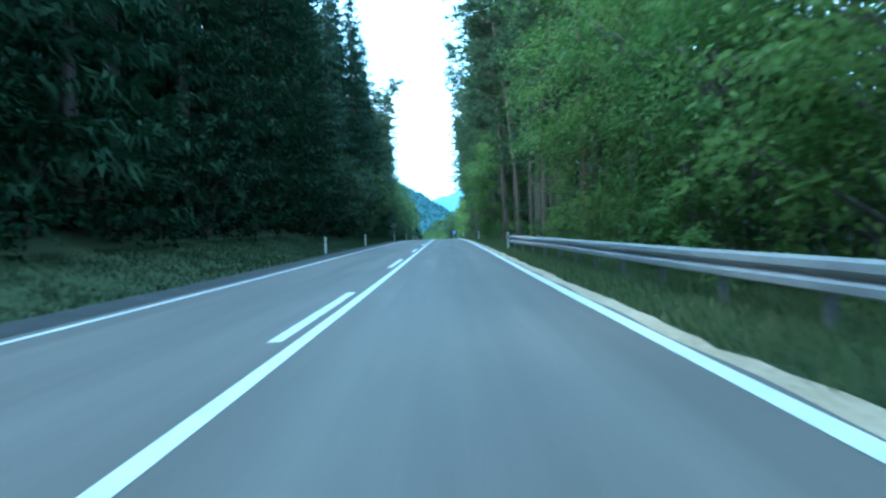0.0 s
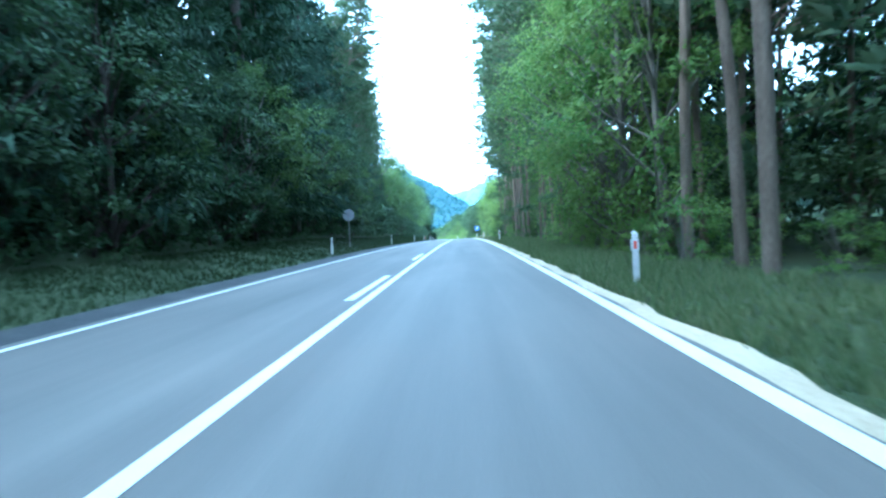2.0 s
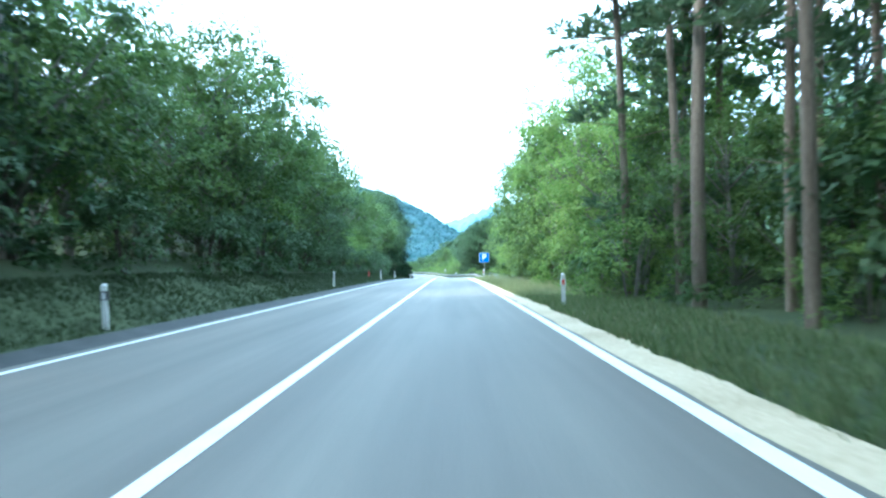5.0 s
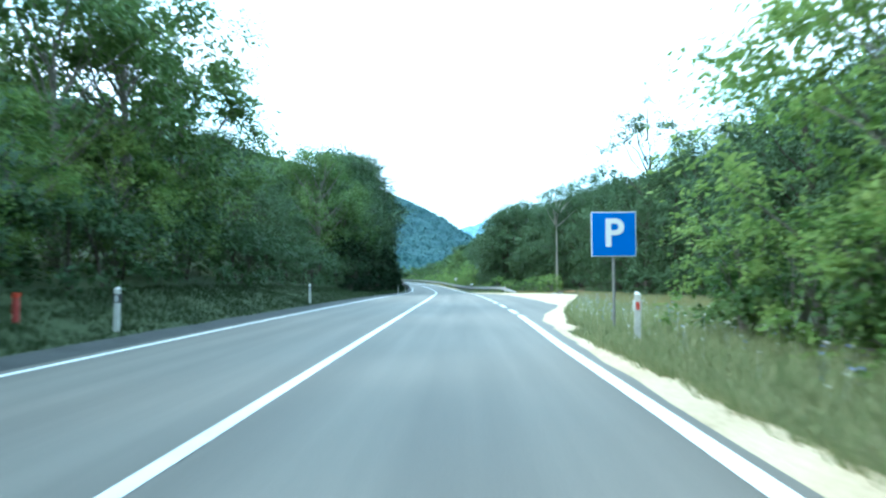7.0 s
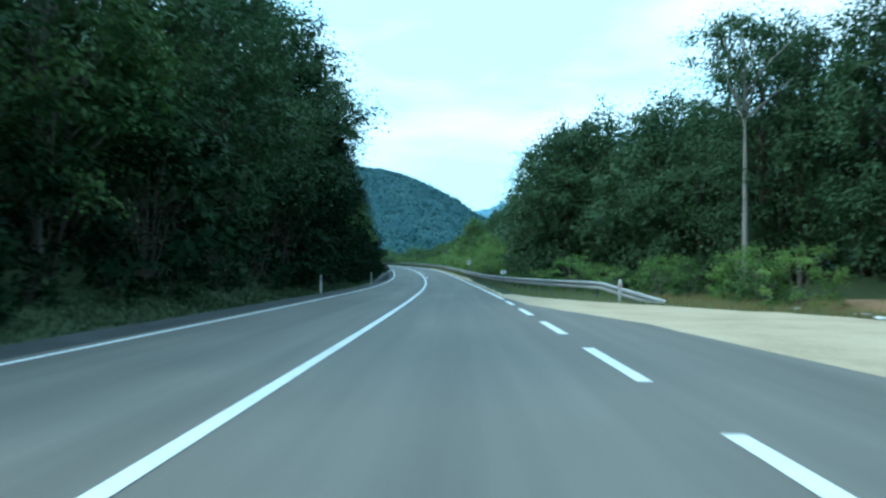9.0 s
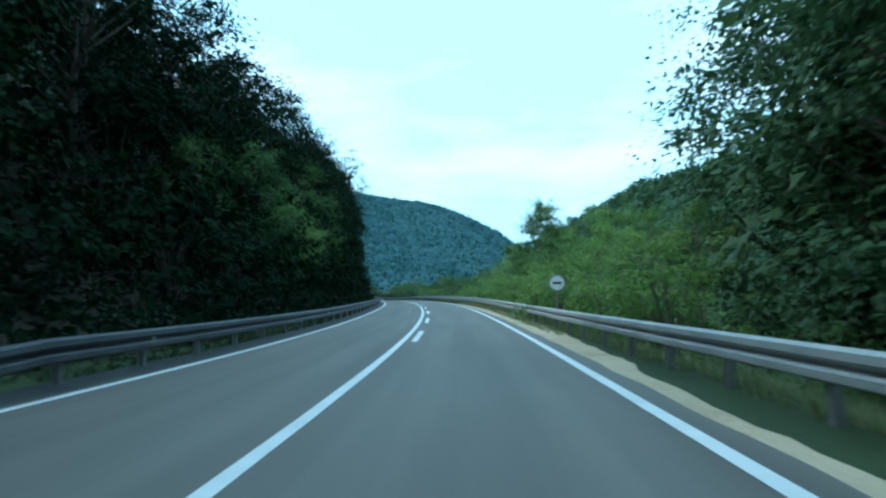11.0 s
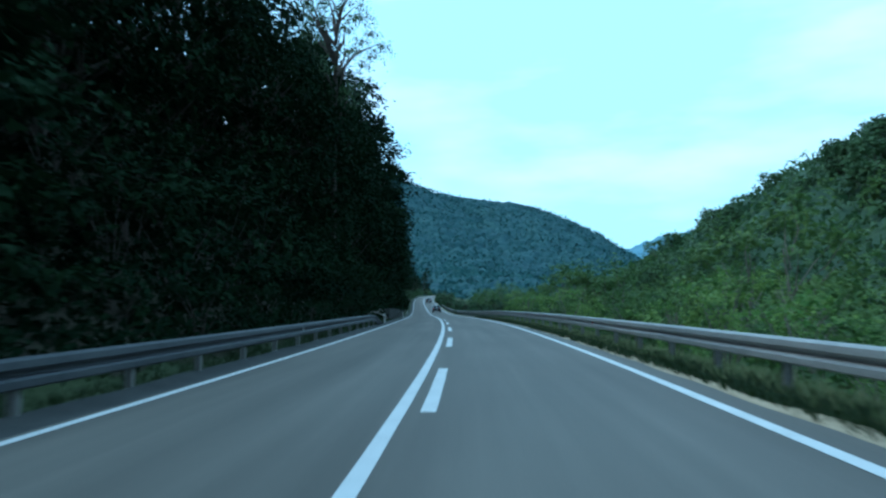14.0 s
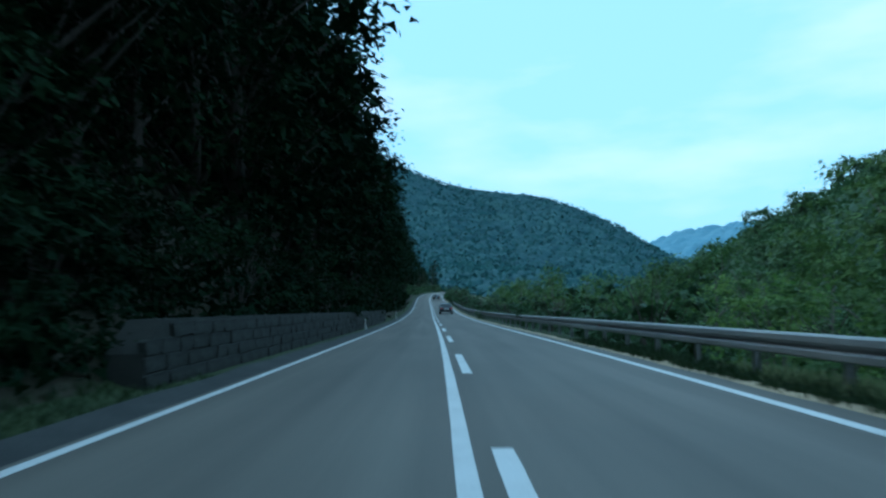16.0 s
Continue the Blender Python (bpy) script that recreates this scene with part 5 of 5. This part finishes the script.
car(580, 1.7, car_dark, "dark grey car seen from behind far along the road")

# ---- grass and flowers ----
def tufts(name, zones, count, size, mat, label, wide_blade=0.018, seed=3, blades=4):
    rg = np.random.default_rng(seed)
    V = []
    total = sum((b - a) * (d - c) for a, b, c, d in zones)
    for a, b, c, d in zones:
        n = int(count * (b - a) * (d - c) / total)
        S, O = rg.uniform(a, b, n), c + (d - c) * rg.uniform(0, 1, n) ** 1.2
        clear = np.array([not (192 < s < 262 and 0 < o < lay_out(s) + 0.1) for s, o in zip(S, O)])
        S, O = S[clear], O[clear]
        n = len(S)
        H = np.interp(S, S_GRID, RH)
        up = np.array([bumpy(s, o) for s, o in zip(S, O)]) - 0.02 + np.interp(S, S_GRID, RZ)
        base = np.stack([np.interp(S, S_GRID, RX) + O * np.cos(H), np.interp(S, S_GRID, RY) + O * np.sin(H), up], 1)
        h, turn, w = rg.uniform(0.5, 1.2, n) * size, rg.uniform(0, math.tau, n), rg.uniform(0.6, 1.4, n) * wide_blade
        for q in range(blades):
            t2 = turn + q * 2.1
            across = np.stack([np.cos(t2) * w, np.sin(t2) * w, 0 * w], 1)
            tip = np.stack([np.cos(t2 + 1) * h * 0.45, np.sin(t2 + 1) * h * 0.45, h * (1 - 0.12 * q)], 1)
            spread = np.stack([np.cos(t2 + 2), np.sin(t2 + 2), 0 * w], 1) * (0.03 * q)
            V.append(np.stack([base + spread - across, base + spread + across, base + spread + tip], 1).reshape(-1, 3))
    V = np.concatenate(V)
    F = np.arange(len(V)).reshape(-1, 3)
    return tagged(part_mesh(name, mesh_of(name, V, F), mat), label, "grass", kind="stuff")


tufts("wood_edge_grass", [(0, 100, 3.84, 7.2), (100, 150, 4.05, 7.2)], 26000, 0.24, blade_shaded, "long grass at the edge of the pine wood, pine shade put in its olive colour", seed=23)
tufts("grass", [(150, 197, 4.0, 7.5), (150, 197, 3.95, 6.5), (256, 420, 4.9, 8.0), (300, 350, 4.25, 4.6), (352, 420, 4.5, 5.2), (197, 262, 4.4, 15)], 46000, 0.24, blade_mat, "long green and straw-coloured verge grass")
tufts("short_grass", [(0, 290, -7.6, -4.6), (290, 420, -5.0, -3.85)], 90000, 0.15, blade_dim, "short green grass on the verge bank, shade put in its dim colour", 0.013, 4, 3)


tufts("edge_weeds", [(350, 430, 4.12, 5.0)], 6000, 0.2, blade_dim, "green weeds along the road edge", 0.016, 14)
tufts("verge_grass", [(166, 207, 4.05, 9.5), (186, 200, 4.0, 5.2)], 16000, 0.24, blade_mat, "dense straw-coloured verge grass before the layby", 0.016, 12)
tufts("tall_grass", [(150, 197, 4.6, 7.5), (197, 240, 5.0, 15), (257, 345, 5.2, 8)], 9000, 0.42, blade_mat, "tall seeding grass in the sunny verge", 0.014, 8)


tufts("dry_grass", [(204, 262, 9.0, 14.8)], 8000, 0.34, blade_straw, "dry golden grass behind the gravel", 0.014, 19)


def flowers(name, s0, s1, o0, o1, count, mat, label, seed):
    rg = np.random.default_rng(seed)
    V, F = [], []
    for s, o, h, r in zip(rg.uniform(s0, s1, count), rg.uniform(o0, o1, count), rg.uniform(0.2, 0.5, count), rg.uniform(0.008, 0.018, count)):
        if 192 < s < 262 and o < lay_out(s) + 0.2:
            continue
        x, y, z = at(s, o, bumpy(s, o) + h)
        k = len(V)
        V += [(x - 0.004, y, z - h), (x + 0.004, y, z - h), (x, y, z)]
        F.append((k, k + 1, k + 2))
        k = len(V)
        V.append((x, y, z))
        for j in range(6):
            a = math.tau * j / 6
            V.append((x + math.cos(a) * r, y - 0.3 * r + math.sin(a) * r * 0.5, z + 0.012 + math.sin(a) * r * 0.9))
        F += [(k, k + 1 + j, k + 1 + (j + 1) % 6) for j in range(6)]
    return tagged(part_mesh(name, mesh_of(name, V, F), mat), label, "flowers", kind="stuff")


flowers("blue_flowers", 172, 222, 5.0, 8.5, 160, petal_blue, "pale blue chicory flowers in the verge", 1)
flowers("verge_flowers", 165, 225, 4.6, 9.0, 480, petal_white, "small white flowers in the straw-coloured verge", 5)
flowers("white_flowers", 304, 352, 4.5, 6.2, 420, petal_white, "small white umbel flowers under the barrier", 2)
flowers("yellow_flowers", 316, 346, 4.4, 5.6, 130, petal_yellow, "yellow flowers at the road edge", 3)


# ---- litter by the layby ----
for k in range(9):
    bm = bmesh.new()
    bmesh.ops.create_grid(bm, x_segments=3, y_segments=3, size=0.5)
    for v in bm.verts:
        v.co.z = rng.uniform(0, 0.35)
    bmesh.ops.solidify(bm, geom=bm.faces[:], thickness=0.02)
    scrap = part("litter_scrap", bm, post_white)
    scrap.matrix_basis = along(236 + k * 2.2 + rng.uniform(-1, 1), rng.uniform(10.6, 12.2), 0.0, rng.uniform(0, 360)) @ Matrix.Diagonal((rng.uniform(0.2, 0.5), rng.uniform(0.15, 0.35), 0.3, 1))
    tagged(scrap, "crumpled pale scrap of litter on the gravel", "litter", "litter scraps")

for ob in TALL + SPARSE + SPRUCES_BLUE + UNDER + HILLSIDE + SPRUCES_B + PINES_B + BROADS_B + SHRUBS_B + DARKS_B + COPSE_B + SPRUCES + PINES + [LONE] + BROADS + LIGHTS + SHRUBS + DIMS + DARKS + ACACIA + WALNUT + COPSE:
    for o in (*ob.children_recursive, ob):
        bpy.data.objects.remove(o)
